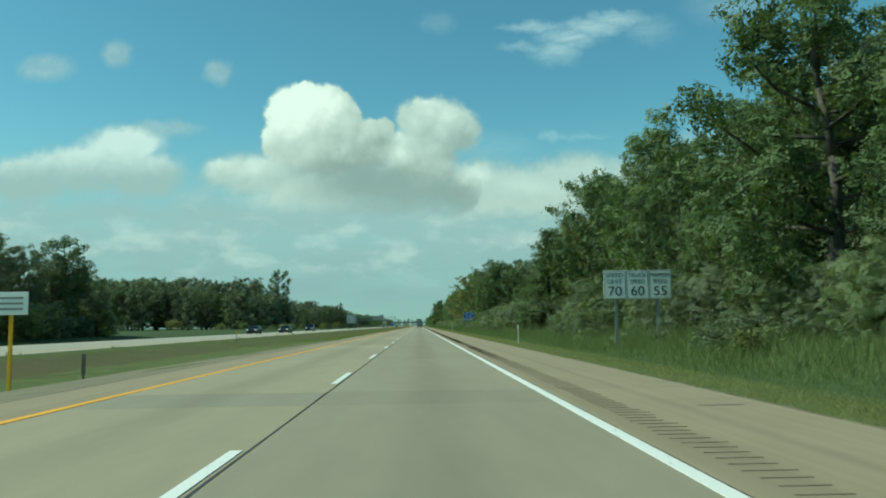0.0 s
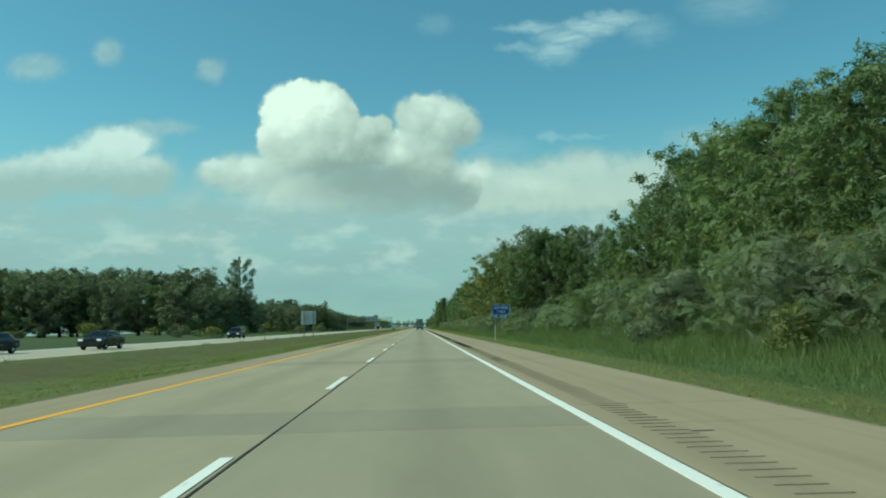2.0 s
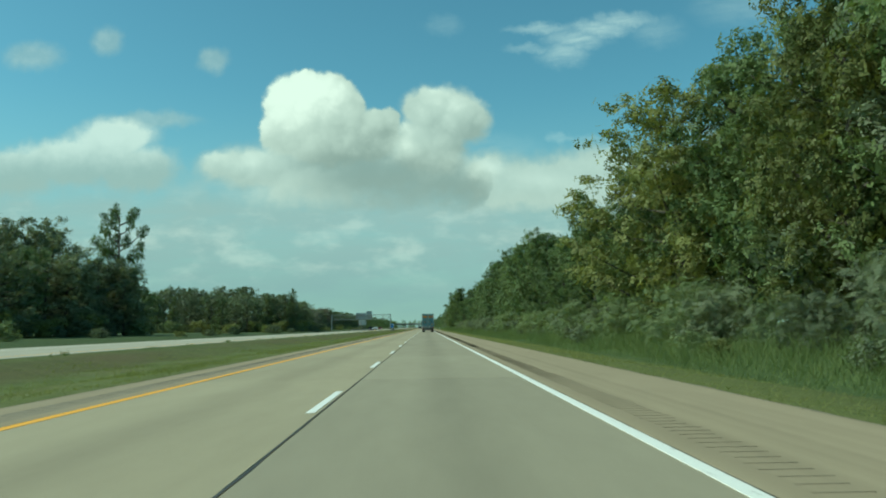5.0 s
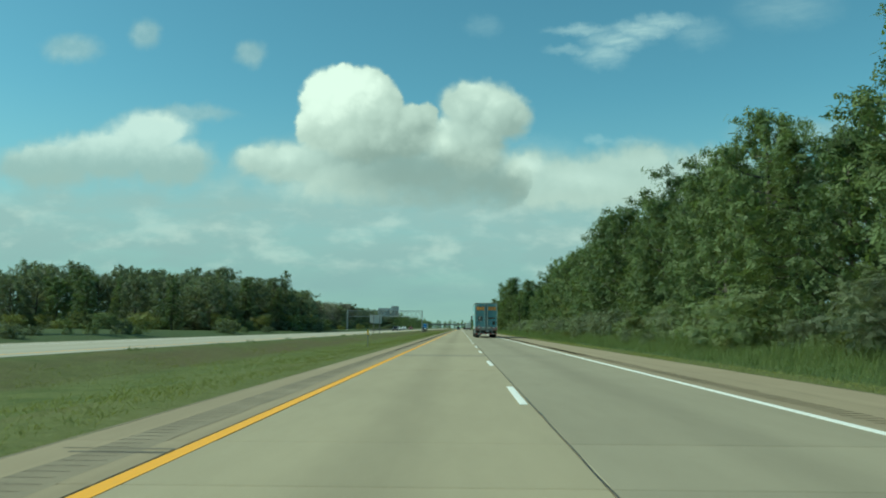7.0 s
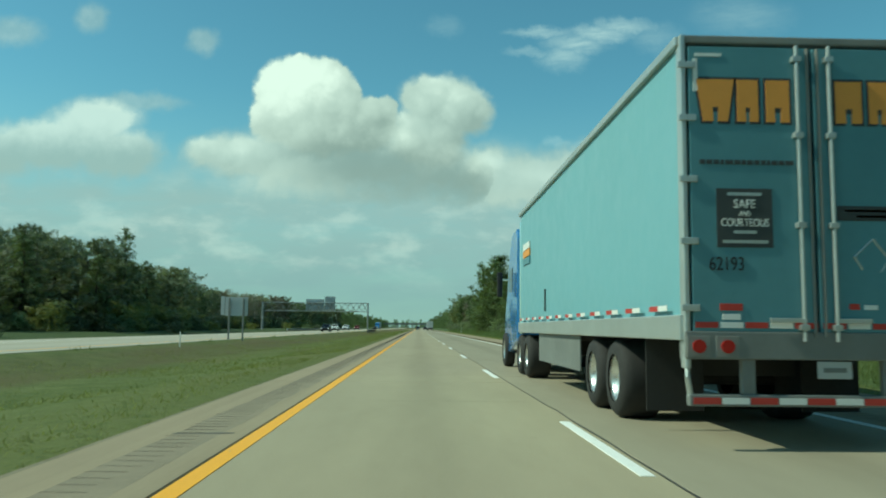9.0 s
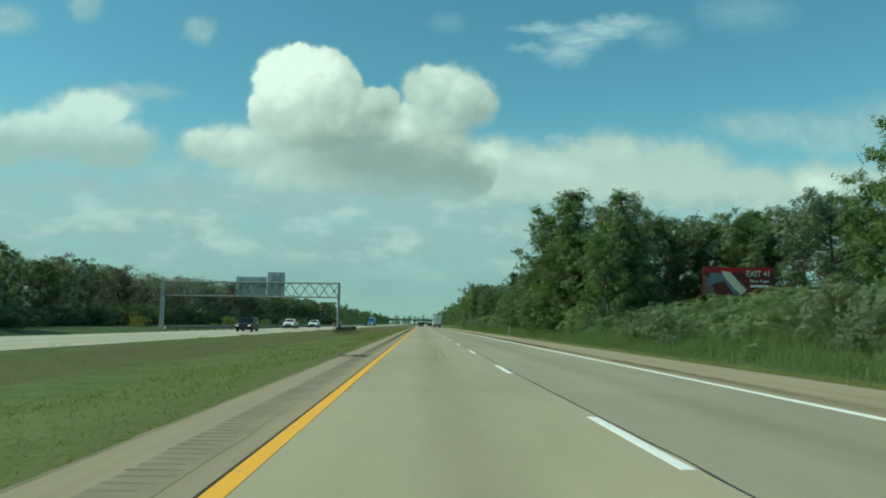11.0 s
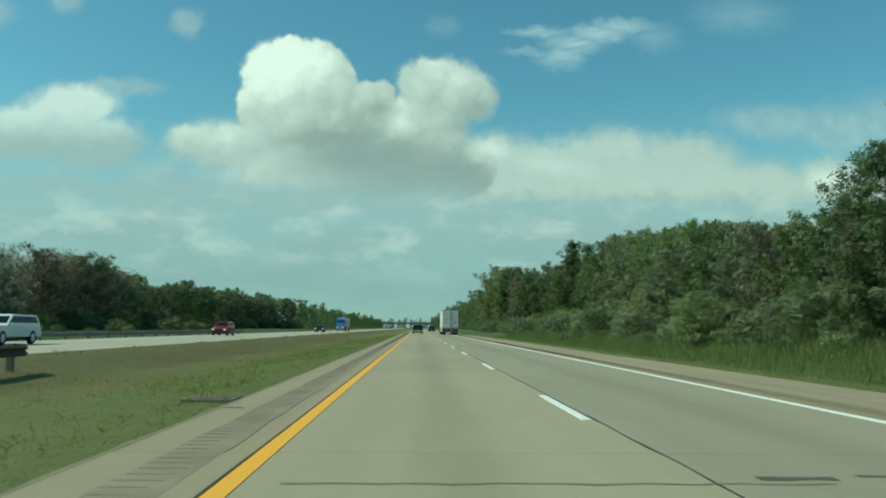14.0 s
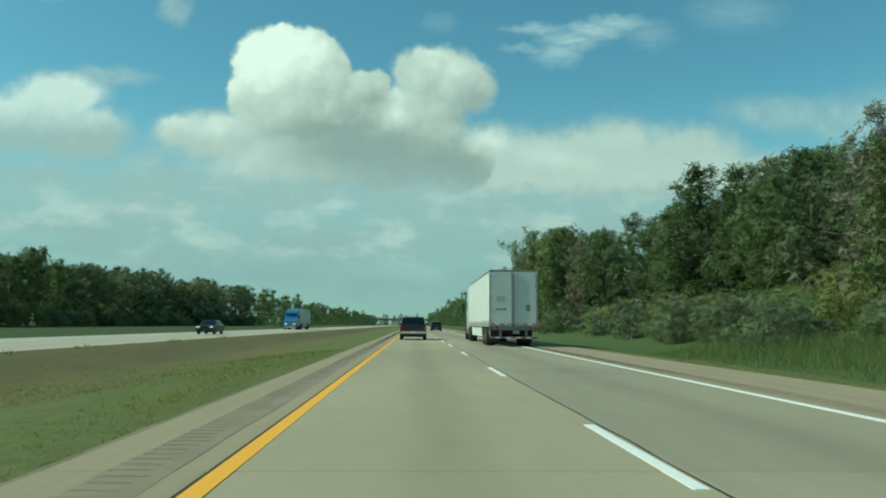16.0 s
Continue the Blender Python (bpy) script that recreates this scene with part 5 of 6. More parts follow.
def sign_back(x, y, w, z0, z1, label, wing=0.0):
    gz = ground_z(x)
    s = thing("road_sign", pose(x, y, gz), label, "road sign")
    for k in (-0.62, 0.62):
        part("post", box(k * w - 0.06, k * w + 0.06, -0.10, -0.02, -0.4, z1 - gz - 0.1, 0.01), DULL_STEEL, s)
    pn = part("sign_panel", box(-w, w, -0.015, 0.02, z0 - gz, z1 - gz, 0.008), SIGN_BACK, s, "bare grey aluminium back of a sign")
    for q in (0.2, 0.5, 0.8):
        part("stiffener", box(-w * 0.97, w * 0.97, -0.045, -0.014, z0 - gz + (z1 - z0) * q - 0.03, z0 - gz + (z1 - z0) * q + 0.03), SIGN_BACK, pn)
    if wing:
        part("side_panel", box(-w - wing, -w - 0.03, -0.02, 0.015, z0 - gz + 0.05, z1 - gz + 0.05, 0.006), SIGN_BACK, s)


sign_back(-14.45, 191.5, 1.08, 1.72, 3.70, "grey back of a road sign on two posts in the median")
sign_back(-15.3, 402, 0.85, 1.75, 3.15, "grey back of paired road signs on two posts", 0.32)

# sign gantry over the opposite carriageway
ga = thing("sign_gantry", pose(0, 536, 0), "grey steel truss gantry with sign backs above the opposite carriageway", "sign gantry")
GX0, GX1, GB, GT = -39.4, -13.95, 4.72, 6.75
for px in (GX0, GX1):
    zb = ground_z(px) - 0.2
    for py in (-0.62, 0.62):
        part("post", rod((px, py, zb), (px, py, GT + 0.12), 0.15, 0.13, 12), STEEL, ga)
    z = 0.2
    while z < 5.0:
        part("brace", rod((px, -0.62, z), (px, 0.62, z + 1.5), 0.055, None, 6), STEEL, ga)
        part("brace", rod((px, -0.62, z + 1.5), (px, 0.62, z + 1.5), 0.05, None, 6), STEEL, ga)
        z += 1.5
    part("foot_plate", box(px - 0.35, px + 0.35, -1.0, 1.0, zb - 0.2, ground_z(px) + 0.12, 0.03), CONCRETE_FAR, ga, "concrete footing")
for z in (GB, GT):
    for py in (-0.62, 0.62):
        part("chord", rod((GX0, py, z), (GX1, py, z), 0.085, None, 8), STEEL, ga)
bays = 9
step = (GX1 - GX0) / bays
for i in range(2 * bays):
    x0 = GX0 + i * step / 2
    lo, hi = (GB, GT) if i % 2 == 0 else (GT, GB)
    # stout diagonals on the near side, lighter ones half a bay on at the back
    part("brace", rod((x0, -0.62, lo), (x0 + step / 2, -0.62, hi), 0.070, None, 6), DULL_STEEL, ga)
    part("brace", rod((x0, 0.62, hi), (x0 + step / 2, 0.62, lo), 0.050, None, 6), DULL_STEEL, ga)
    if i % 2 == 0:
        part("brace", rod((x0, -0.62, GT), (x0 + step, 0.62, GT), 0.04, None, 6), STEEL, ga)
        part("brace", rod((x0, -0.62, GB), (x0 + step, 0.62, GB), 0.04, None, 6), STEEL, ga)
for x0, x1, z1 in ((-29.1, -24.65, 7.65), (-24.55, -22.0, 8.35)):
    pn = part("sign_panel", box(x0, x1, 0.80, 0.86, 4.85, z1, 0.01), SIGN_BACK, ga, "bare grey aluminium back of a large sign")
    z = 5.1
    while z < z1 - 0.1:
        part("stiffener", box(x0 + 0.05, x1 - 0.05, 0.74, 0.805, z, z + 0.05), SIGN_BACK, pn)
        z += 0.42
    part("hanger", box(x0 + 0.7, x0 + 0.8, 0.64, 0.76, 4.85, z1 - 0.1), STEEL, pn)
    part("hanger", box(x1 - 0.8, x1 - 0.7, 0.64, 0.76, 4.85, z1 - 0.1), STEEL, pn)


def beam_mesh(length):
    """A two-wave steel guard rail beam along y."""
    prof = [(0.0, 0.0), (0.04, 0.035), (0.07, 0.05), (0.07, 0.10), (0.0, 0.15), (0.0, 0.18), (0.07, 0.23), (0.07, 0.28), (0.04, 0.295), (0.0, 0.33)]
    bm = bmesh.new()
    rings = [[bm.verts.new((x + dx, y, z)) for (x, z) in prof] for y, dx in ((0, 0), (length, 0))]
    back = [[bm.verts.new((x - 0.012, y, z)) for (x, z) in prof] for y in (0, length)]
    for i in range(len(prof) - 1):
        bm.faces.new((rings[0][i], rings[1][i], rings[1][i + 1], rings[0][i + 1]))
        bm.faces.new((back[0][i], back[0][i + 1], back[1][i + 1], back[1][i]))
    for k in (0, -1):
        bm.faces.new((rings[0][k], back[0][k], back[1][k], rings[1][k]))
    return bm


def guard_rail(x, y0, y1, face, mat, post_mat, label, pitch=1.75):
    gz = ground_z(x)
    g = thing("guard_rail", pose(x, y0, gz), label, "guard rail")
    length = y1 - y0
    bm = beam_mesh(length)
    bmesh.ops.transform(bm, matrix=pose(face * 0.10, 0, 0.42, 0, 0, 0) @ Matrix.Diagonal((face, 1, 1, 1)), verts=bm.verts)
    part("beam", bm, mat, g)
    y = 0.1
    first = None
    while y < length:
        if first is None:
            first = part("post", box(-0.09, 0.09, -0.07, 0.07, -0.4, 0.80, 0.01), post_mat, g)
            first.location = (0, y, 0)
        else:
            o = first.copy()
            scene.collection.objects.link(o)
            o.location = (0, y, 0)
        y += pitch
    bm = rod((face * 0.10, -0.05, 0.42), (face * 0.10, -0.05, 0.75), 0.09, None, 10)
    part("end_cap", bm, WHITE_TAPE, g, "pale rounded end piece")


guard_rail(-13.4, 526.5, 560.5, 1, RUSTY, WOOD_POST, "low brown guard rail on timber posts in the median")
guard_rail(-27.6, 500, 655, 1, DULL_STEEL, WOOD_POST, "grey guard rail beyond the opposite carriageway", 4.0)

# marker posts


def marker(x, y, h, label, top, body=DULL_STEEL, w=0.045, band=0.30):
    gz = ground_z(x)
    m = thing("marker_post", pose(x, y, gz, 0, 1.5 * math.sin(y), 12 * math.sin(y * 3)), label, "marker post", "marker posts")
    part("post", box(-0.025, 0.025, -0.02, 0.02, -0.2, h - band * 0.6, 0.006), body, m)
    part("reflector", box(-w, w, -0.03, 0.0 - 0.021, h - band, h, 0.006), top, m)


for x, y, h in ((-6.6, 314.2, 1.06), (-6.6, 590.5, 1.06), (-6.8, 500.0, 0.95), (-13.6, 67.0, 1.05), (-12.8, 150.0, 1.0)):
    marker(x, y, h, "thin dark post with a yellow reflector plate", YELLOW_POST)
for x, y, h in ((6.7, 497.1, 1.0), (7.0, 43.8, 1.05), (7.2, 134.0, 1.1), (-14.4, 385.0, 0.8), (-14.5, 640.0, 0.8)):
    marker(x, y, h, "white plastic delineator post with a plain top", WHITE_TAPE, WHITE_TAPE, 0.04, 0.2)
marker(-6.52, 19.5, 0.62, "short brown timber marker post", WOOD_POST, WOOD_POST, 0.05, 0.5)
sg = thing("small_sign", pose(-6.62, 16.2, ground_z(-6.62)), "small pale sign on a yellow post at the median edge", "road sign")
part("post", box(-0.035, 0.035, 0.0, 0.05, -0.3, 1.85, 0.006), YELLOW_POST, sg)
pn = part("sign_panel", box(-0.34, 0.34, -0.018, 0.0, 1.52, 1.98, 0.006), SIGN_WHITE, sg)
for z in (1.64, 1.75, 1.86):
    part("text_bar", box(-0.24, 0.24, -0.023, -0.017, z - 0.02, z + 0.02), DULL_STEEL, pn)

# billboard behind the trees
BX, BY = 33.8, 508.0
bb = thing("billboard", pose(BX, BY, ground_z(BX)), "red and white advertising billboard half hidden by shrubs", "billboard")
RED = material("billboard red", (0.36, 0.02, 0.025), 0.5, 0.12, 1.0, 9.0)
RED_DARK = material("billboard dark red", (0.12, 0.030, 0.030), 0.5, 0.2, 1.0, 9.0)
CREAM = material("billboard cream", (0.72, 0.68, 0.52), 0.5, 0.12, 1.0, 9.0)
BROWN_PRINT = material("billboard brown", (0.20, 0.13, 0.09), 0.5, 0.3, 1.0, 9.0)
STEELBLUE = material("billboard blue-grey", (0.16, 0.22, 0.27), 0.5, 0.3, 1.0, 9.0)
for x in (-2.5, 2.5):
    part("post", rod((x, 0.3, -0.5), (x, 0.3, 7.0), 0.16, None, 10), DULL_STEEL, bb)
pn = part("sign_panel", box(-4.0, 4.0, -0.1, 0.1, 3.9, 7.1, 0.02), RED_DARK, bb, "dark red printed panel")
part("red_band", box(-3.95, 3.95, -0.125, -0.102, 6.45, 7.05), RED, pn)


def printed_shape(outline, front, mat):
    """A flat cut-out standing a little proud of the panel."""
    k = len(outline)
    v = [(x, front, z) for x, z in outline] + [(x, -0.101, z) for x, z in outline]
    f = [list(range(k))] + [(i, (i + 1) % k, (i + 1) % k + k, i + k) for i in range(k)]
    pydata("printed_shape", v, f, mat, pn)


printed_shape(((-3.9, 3.95), (-2.6, 3.95), (-2.9, 5.0), (-3.3, 5.9), (-3.9, 6.2)), -0.112, BROWN_PRINT)
printed_shape(((-3.6, 4.9), (-1.6, 5.6), (-0.6, 4.1), (0.4, 4.0), (1.1, 4.6), (-1.2, 6.4), (-3.2, 6.4)), -0.118, STEELBLUE)
printed_shape(((-1.6, 6.0), (-0.5, 4.7), (0.3, 4.0), (0.9, 4.5), (-0.9, 6.5), (-1.9, 6.7)), -0.135, CREAM)
lettering("lettering", "EXIT 41", 0.95, pose(2.3, -0.13, 6.35, 90, 0, 0), SIGN_WHITE, pn, 2.6, "white letters")
lettering("lettering", "Then Right", 0.5, pose(2.4, -0.12, 5.55, 90, 0, 0), SIGN_WHITE, pn, 2.3, "white letters")
part("text_bar", box(1.4, 3.4, -0.13, -0.1, 4.85, 5.1), SIGN_WHITE, pn)

# torn tyre tread and litter on the left shoulder
rs = np.random.RandomState(8)
td = thing("torn_tyre", pose(-3.90, 443.98, 0.0), "shredded black tyre tread lying on the shoulder", "tyre debris")
for i in range(16):
    far_out = i > 11
    x0, y0, a = rs.normal() * (0.24 if far_out else 0.15), rs.normal() * (0.20 if far_out else 0.11), rs.rand() * 3.1
    long, half, curl = 0.16 + 0.30 * rs.rand(), 0.03 + 0.035 * rs.rand(), 0.005 + 0.035 * rs.rand() ** 2
    bm = bmesh.new()
    row = []
    for j in range(8):
        s = j / 7 - 0.5
        cx, cy = x0 + math.cos(a + s) * s * long, y0 + math.sin(a + s) * s * long
        cz = 0.012 + curl * (2 * s) ** 2 + 0.01 * rs.rand()
        w = half * (0.6 + 0.7 * rs.rand())
        row.append((bm.verts.new((cx + math.sin(a) * w, cy - math.cos(a) * w, cz)), bm.verts.new((cx - math.sin(a) * w, cy + math.cos(a) * w, cz + 0.02 * rs.rand()))))
    for p, q in zip(row, row[1:]):
        bm.faces.new((p[0], p[1], q[1], q[0]))
    bmesh.ops.solidify(bm, geom=bm.faces[:], thickness=0.014)
    part("tread_strip", bm, TREAD if i % 3 else RUBBER, td)
lt = thing("litter", pose(-5.9, 525.5, ground_z(-5.9) + 0.1, 25, 0, 40), "white plastic sheet lying in the median grass", "litter")
bm = box(-0.035, 0.035, -0.15, 0.15, 0, 0.03, 0.01)
part("plastic_sheet", bm, WHITE_TAPE, lt)
for x, y in ((-4.75, 533.6), (-4.85, 548.5), (-4.7, 268.5)):
    dr = thing("drain_cover", pose(x, y, ground_z(x) + 0.04), "dark flat drain cover at the edge of the shoulder", "drain cover")
    part("frame", box(-0.36, 0.36, -0.31, 0.31, -0.08, 0.004, 0.008), GRAVEL, dr, "gritty concrete surround")
    for i in range(9):
        part("grate_bar", box(-0.30, 0.30, -0.25 + i * 0.06, -0.22 + i * 0.06, -0.02, 0.012), GROOVE, dr)

# ---------------------------------------------------------------- vehicles


def wheel(parent, x, y, r, width, side, hub=RIM):
    """A tyre with a rounded shoulder and a dished rim; side: -1 faces left, 1 right."""
    bm = bmesh.new()
    prof = [(0.0, 0.60), (0.0, 0.86), (0.10, 0.97), (0.25, 1.0), (0.75, 1.0), (0.90, 0.97), (1.0, 0.86), (1.0, 0.60)]
    seg = 22
    rings = []
    for i in range(seg):
        a = 2 * math.pi * i / seg
        rings.append([bm.verts.new(((p - 0.5) * width, math.cos(a) * q * r, math.sin(a) * q * r)) for p, q in prof])
    for i in range(seg):
        for k in range(len(prof) - 1):
            bm.faces.new((rings[i][k], rings[i][k + 1], rings[(i + 1) % seg][k + 1], rings[(i + 1) % seg][k]))
    ty = part("tyre", bm, RUBBER, parent, smooth=True)
    ty.location = (x, y, r)
    bm = bmesh.new()
    rings = []
    prof = [(0.40, 0.62), (0.47, 0.60), (0.40, 0.54), (0.22, 0.42), (0.26, 0.20), (0.36, 0.14), (0.38, 0.0)]
    for i in range(18):
        a = 2 * math.pi * i / 18
        rings.append([bm.verts.new((side * p * width, math.cos(a) * q * r, math.sin(a) * q * r)) for p, q in prof])
    for i in range(18):
        for k in range(len(prof) - 1):
            bm.faces.new((rings[i][k], rings[i][k + 1], rings[(i + 1) % 18][k + 1], rings[(i + 1) % 18][k]))
    bmesh.ops.remove_doubles(bm, verts=bm.verts, dist=1e-5)
    part("rim", bm, hub, ty, "bright steel wheel rim", smooth=True)
    return ty


def tractor(root, y0, paint, W, H):
    """Sleeper cab that pulls a trailer; y0: the back of the cab."""
    w = W / 2 - 0.06
    prof = [(0.0, 0.75), (0.0, H - 0.25), (0.25, H - 0.05), (1.2, H - 0.10), (1.9, H - 0.75), (2.15, 2.0), (3.35, 1.72), (3.75, 1.35), (3.80, 0.45), (3.2, 0.40), (1.9, 0.42), (0.9, 0.60)]
    bm = bmesh.new()
    cols = []
    for s, k in ((-1, 0.92), (-1, 1.0), (1, 1.0), (1, 0.92)):
        cols.append([bm.verts.new((s * w * k * (1.0 if y < 2.2 else 0.90), y0 + y + (0.0 if k == 1.0 else 0.0), z)) for y, z in prof])
    L, R = cols[1], cols[2]
    n_p = len(prof)
    for i in range(n_p):
        bm.faces.new((L[i], L[(i + 1) % n_p], R[(i + 1) % n_p], R[i]))
    bm.faces.new(L[::-1])
    bm.faces.new(R)
    for c in (cols[0], cols[3]):
        for v in c:
            bm.verts.remove(v)
    bmesh.ops.recalc_face_normals(bm, faces=bm.faces[:])
    bmesh.ops.bevel(bm, geom=bm.edges[:], offset=0.07, segments=2, affect="EDGES", profile=0.6)
    cab = part("cab", bm, paint, root, "glossy painted sleeper cab")
    for s in (-1, 1):
        part("side_window", box(s * w - 0.012, s * w + 0.012, y0 + 1.0, y0 + 1.75, 1.95, 2.55, 0.01), GLASS, cab)
        m = part("mirror", box(s * (w + 0.22) - 0.07, s * (w + 0.22) + 0.07, y0 + 1.95, y0 + 2.05, 1.85, 2.50, 0.03), PLASTIC, cab, "tall black door mirror")
        part("mirror_arm", rod((s * w, y0 + 1.95, 2.3), (s * (w + 0.22), y0 + 2.0, 2.3), 0.02, None, 6), CHROME, m)
        part("exhaust_stack", rod((s * (w - 0.1), y0 - 0.12, 0.9), (s * (w - 0.1), y0 - 0.12, H + 0.05), 0.07, None, 10), CHROME, root, "chrome exhaust stack")
        part("fuel_tank", rod((s * (w - 0.32), y0 + 0.2, 0.62), (s * (w - 0.32), y0 + 1.5, 0.62), 0.28, None, 16), CHROME, root, "polished round fuel tank")
        wheel(root, s * (w - 0.12), y0 + 2.85, 0.46, 0.27, s)
        for yy in (-0.95, -2.10):
            wheel(root, s * (w - 0.16), y0 + yy, 0.45, 0.48, s)
        part("head_lamp", box(s * 0.72 - 0.16, s * 0.72 + 0.16, y0 + 3.74, y0 + 3.83, 0.85, 1.05, 0.02), LAMP, cab)
    part("windscreen", box(-w * 0.86, w * 0.86, -0.012, 0.012, -0.42, 0.42, 0.01), GLASS, cab).matrix_local = pose(0, y0 + 2.04, 2.42, -16, 0, 0)
    part("grille", box(-0.5, 0.5, y0 + 3.74, y0 + 3.82, 0.75, 1.45, 0.02), CHROME, cab, "upright chrome grille")
    part("bumper", box(-w * 0.92, w * 0.92, y0 + 3.72, y0 + 3.92, 0.32, 0.62, 0.05), CHROME, cab, "chrome front bumper")
    part("chassis", box(-0.42, 0.42, y0 - 2.6, y0 + 3.5, 0.55, 0.80), GRIME, root)


def semi_truck(at, W, H, length, door_mat, side_mat, cab_paint, label, plain=False):
    """Articulated lorry seen from behind; the origin is under the middle of the rear doors, the road runs along y."""
    root = thing("semi_truck", at, label, "truck")
    w, floor = W / 2, 1.00
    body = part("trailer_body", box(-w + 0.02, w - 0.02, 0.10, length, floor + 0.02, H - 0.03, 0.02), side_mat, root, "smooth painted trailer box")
    for s in (-1, 1):
        part("top_rail", box(s * w - 0.03, s * w + 0.022, 0.02, length, H - 0.085, H, 0.012), TRIM_ALU, body)
        rail = part("bottom_rail", box(s * w - 0.032, s * w + 0.032, 0.02, length, floor - 0.06, floor + 0.16, 0.012), TRIM_ALU, body, "dull aluminium bottom rail")
        y, i = 0.35, 0
        while y < length - 0.5:
            part("reflective_tape", box(s * w + (0.033 if s > 0 else -0.037), s * w + (0.037 if s > 0 else -0.033), y, y + 0.28, floor + 0.20, floor + 0.25), RED_TAPE if i % 2 else WHITE_TAPE, body)
            y += 0.28 if i % 2 == 0 else 0.62
            i += 1
        part("corner_post", box(s * w - 0.024 * (1 + s), s * w + 0.024 * (1 - s), -0.03, 0.10, floor - 0.30, H, 0.012), TRIM_ALU, body, "pale rear corner post")
        y = 1.3
        while y < length - 0.4 and plain:
            part("panel_joint", box(s * w - 0.021 if s < 0 else s * w - 0.024, s * w - 0.016 if s < 0 else s * w - 0.019 + 0.001, y, y + 0.012, floor + 0.17, H - 0.12), TRIM_ALU, body)
            y += 1.22
    part("rear_header", box(-w, w, -0.02, 0.08, H - 0.07, H, 0.012), DULL_STEEL, body)
    for s in (-1, 1):
        x0, x1 = (-w + 0.07, -0.015) if s < 0 else (0.015, w - 0.07)
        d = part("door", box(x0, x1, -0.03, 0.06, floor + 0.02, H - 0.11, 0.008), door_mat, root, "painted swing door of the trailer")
        lx = s * 0.145
        lk = part("lock_rod", rod((lx, -0.065, floor - 0.06), (lx, -0.065, H - 0.10), 0.018, None, 8), TRIM_ALU, d, "upright pale lock rod")
        part("lock_rod", rod((s * 0.045, -0.055, floor - 0.02), (s * 0.045, -0.055, H - 0.12), 0.013, None, 8), DULL_STEEL, d)
        for z in (floor + 0.06, floor + 0.95, floor + 1.75, H - 0.22):
            part("rod_bracket", box(lx - 0.04, lx + 0.04, -0.085, -0.028, z - 0.025, z + 0.025, 0.006), TRIM_ALU, d)
        part("handle", box(min(lx, lx - s * 0.0) - 0.02, max(lx, lx + s * 0.30) if s > 0 else lx + 0.02, -0.08, -0.055, floor + 0.10, floor + 0.14, 0.006) if s > 0 else
             box(lx - 0.30, lx + 0.02, -0.08, -0.055, floor + 0.10, floor + 0.14, 0.006), TRIM_ALU, d)
        for z in (floor + 0.22, floor + 0.80, floor + 1.35, floor + 1.90, H - 0.28):
            part("hinge", box(s * (w - 0.07) - 0.10, s * (w - 0.07) + 0.06, -0.05, -0.028, z - 0.03, z + 0.03, 0.008), TRIM_ALU, d)
        part("clearance_mark", box(x0 + 0.06 if s < 0 else x1 - 0.30, x0 + 0.30 if s < 0 else x1 - 0.06, -0.036, -0.029, H - 0.20, H - 0.17), WHITE_TAPE, d)
        part("corner_mark", box(s * (w - 0.13) - 0.02, s * (w - 0.13) + 0.02, -0.036, -0.029, H - 0.52, H - 0.22), WHITE_TAPE, d)
        tx = x0
        for i in range(5):
            part("reflective_tape", box(tx + 0.02, tx + (x1 - x0) / 5, -0.036, -0.029, floor + 0.05, floor + 0.10), WHITE_TAPE if i % 2 else RED_TAPE, d)
            tx += (x1 - x0) / 5
    # sill with lamps, and the hanging guard bar
    sill = part("sill", box(-w, w, -0.04, 0.14, floor - 0.22, floor + 0.02, 0.012), GREY_FRAME, root, "grimy grey rear sill")
    for x in (-w + 0.11, -w + 0.36, w - 0.11, w - 0.36):
        part("lamp_plate", box(x - 0.10, x + 0.10, -0.048, -0.038, floor - 0.20, floor - 0.02, 0.004), DULL_STEEL, sill)
        lamp = part("tail_lamp", rod((x, -0.07, floor - 0.11), (x, -0.045, floor - 0.11), 0.058, None, 18), TAIL, sill, "round red tail lamp")
    part("number_plate", box(-0.02, 0.28, -0.02, -0.006, floor - 0.38, floor - 0.23, 0.006), SIGN_BACK, sill, "pale number plate with dark bars")
    part("text_bar", box(0.03, 0.23, -0.024, -0.018, floor - 0.325, floor - 0.285), GREY_FRAME, sill)
    guard = part("guard_bar", box(-w + 0.03, w - 0.03, -0.03, 0.07, 0.38, 0.48, 0.012), GREY_FRAME, root, "low steel guard bar")
    for i in range(9):
        x = -w + 0.06 + i * (W - 0.12) / 9
        part("reflective_tape", box(x, x + (W - 0.12) / 9 - 0.01, -0.036, -0.029, 0.40, 0.455), WHITE_TAPE if i % 2 else RED_TAPE, guard)
    for x in (-0.62, 0.62):
        part("guard_leg", box(x - 0.06, x + 0.06, -0.01, 0.06, 0.44, floor - 0.20, 0.01), GREY_FRAME, guard)
    for s in (-1, 1):
        part("corner_bracket", add_rod(rod((s * (w - 0.03), 0.02, floor - 0.25), (s * (w - 0.02), -0.01, 0.62), 0.025, None, 6), (s * (w - 0.02), -0.01, 0.62), (s * (w - 0.06), 0.02, 0.42), 0.025, None, 6), TRIM_ALU, guard)
        part("mud_flap", box(s * (w - 0.36) - 0.30, s * (w - 0.36) + 0.30, 1.38, 1.40, 0.20, 0.98, 0.004), RUBBER, root, "black rubber mud flap")
        for y in (2.60, 3.78) if not plain else (2.3, 3.5):
            wheel(root, s * (w - 0.27), y, 0.46, 0.50, s)
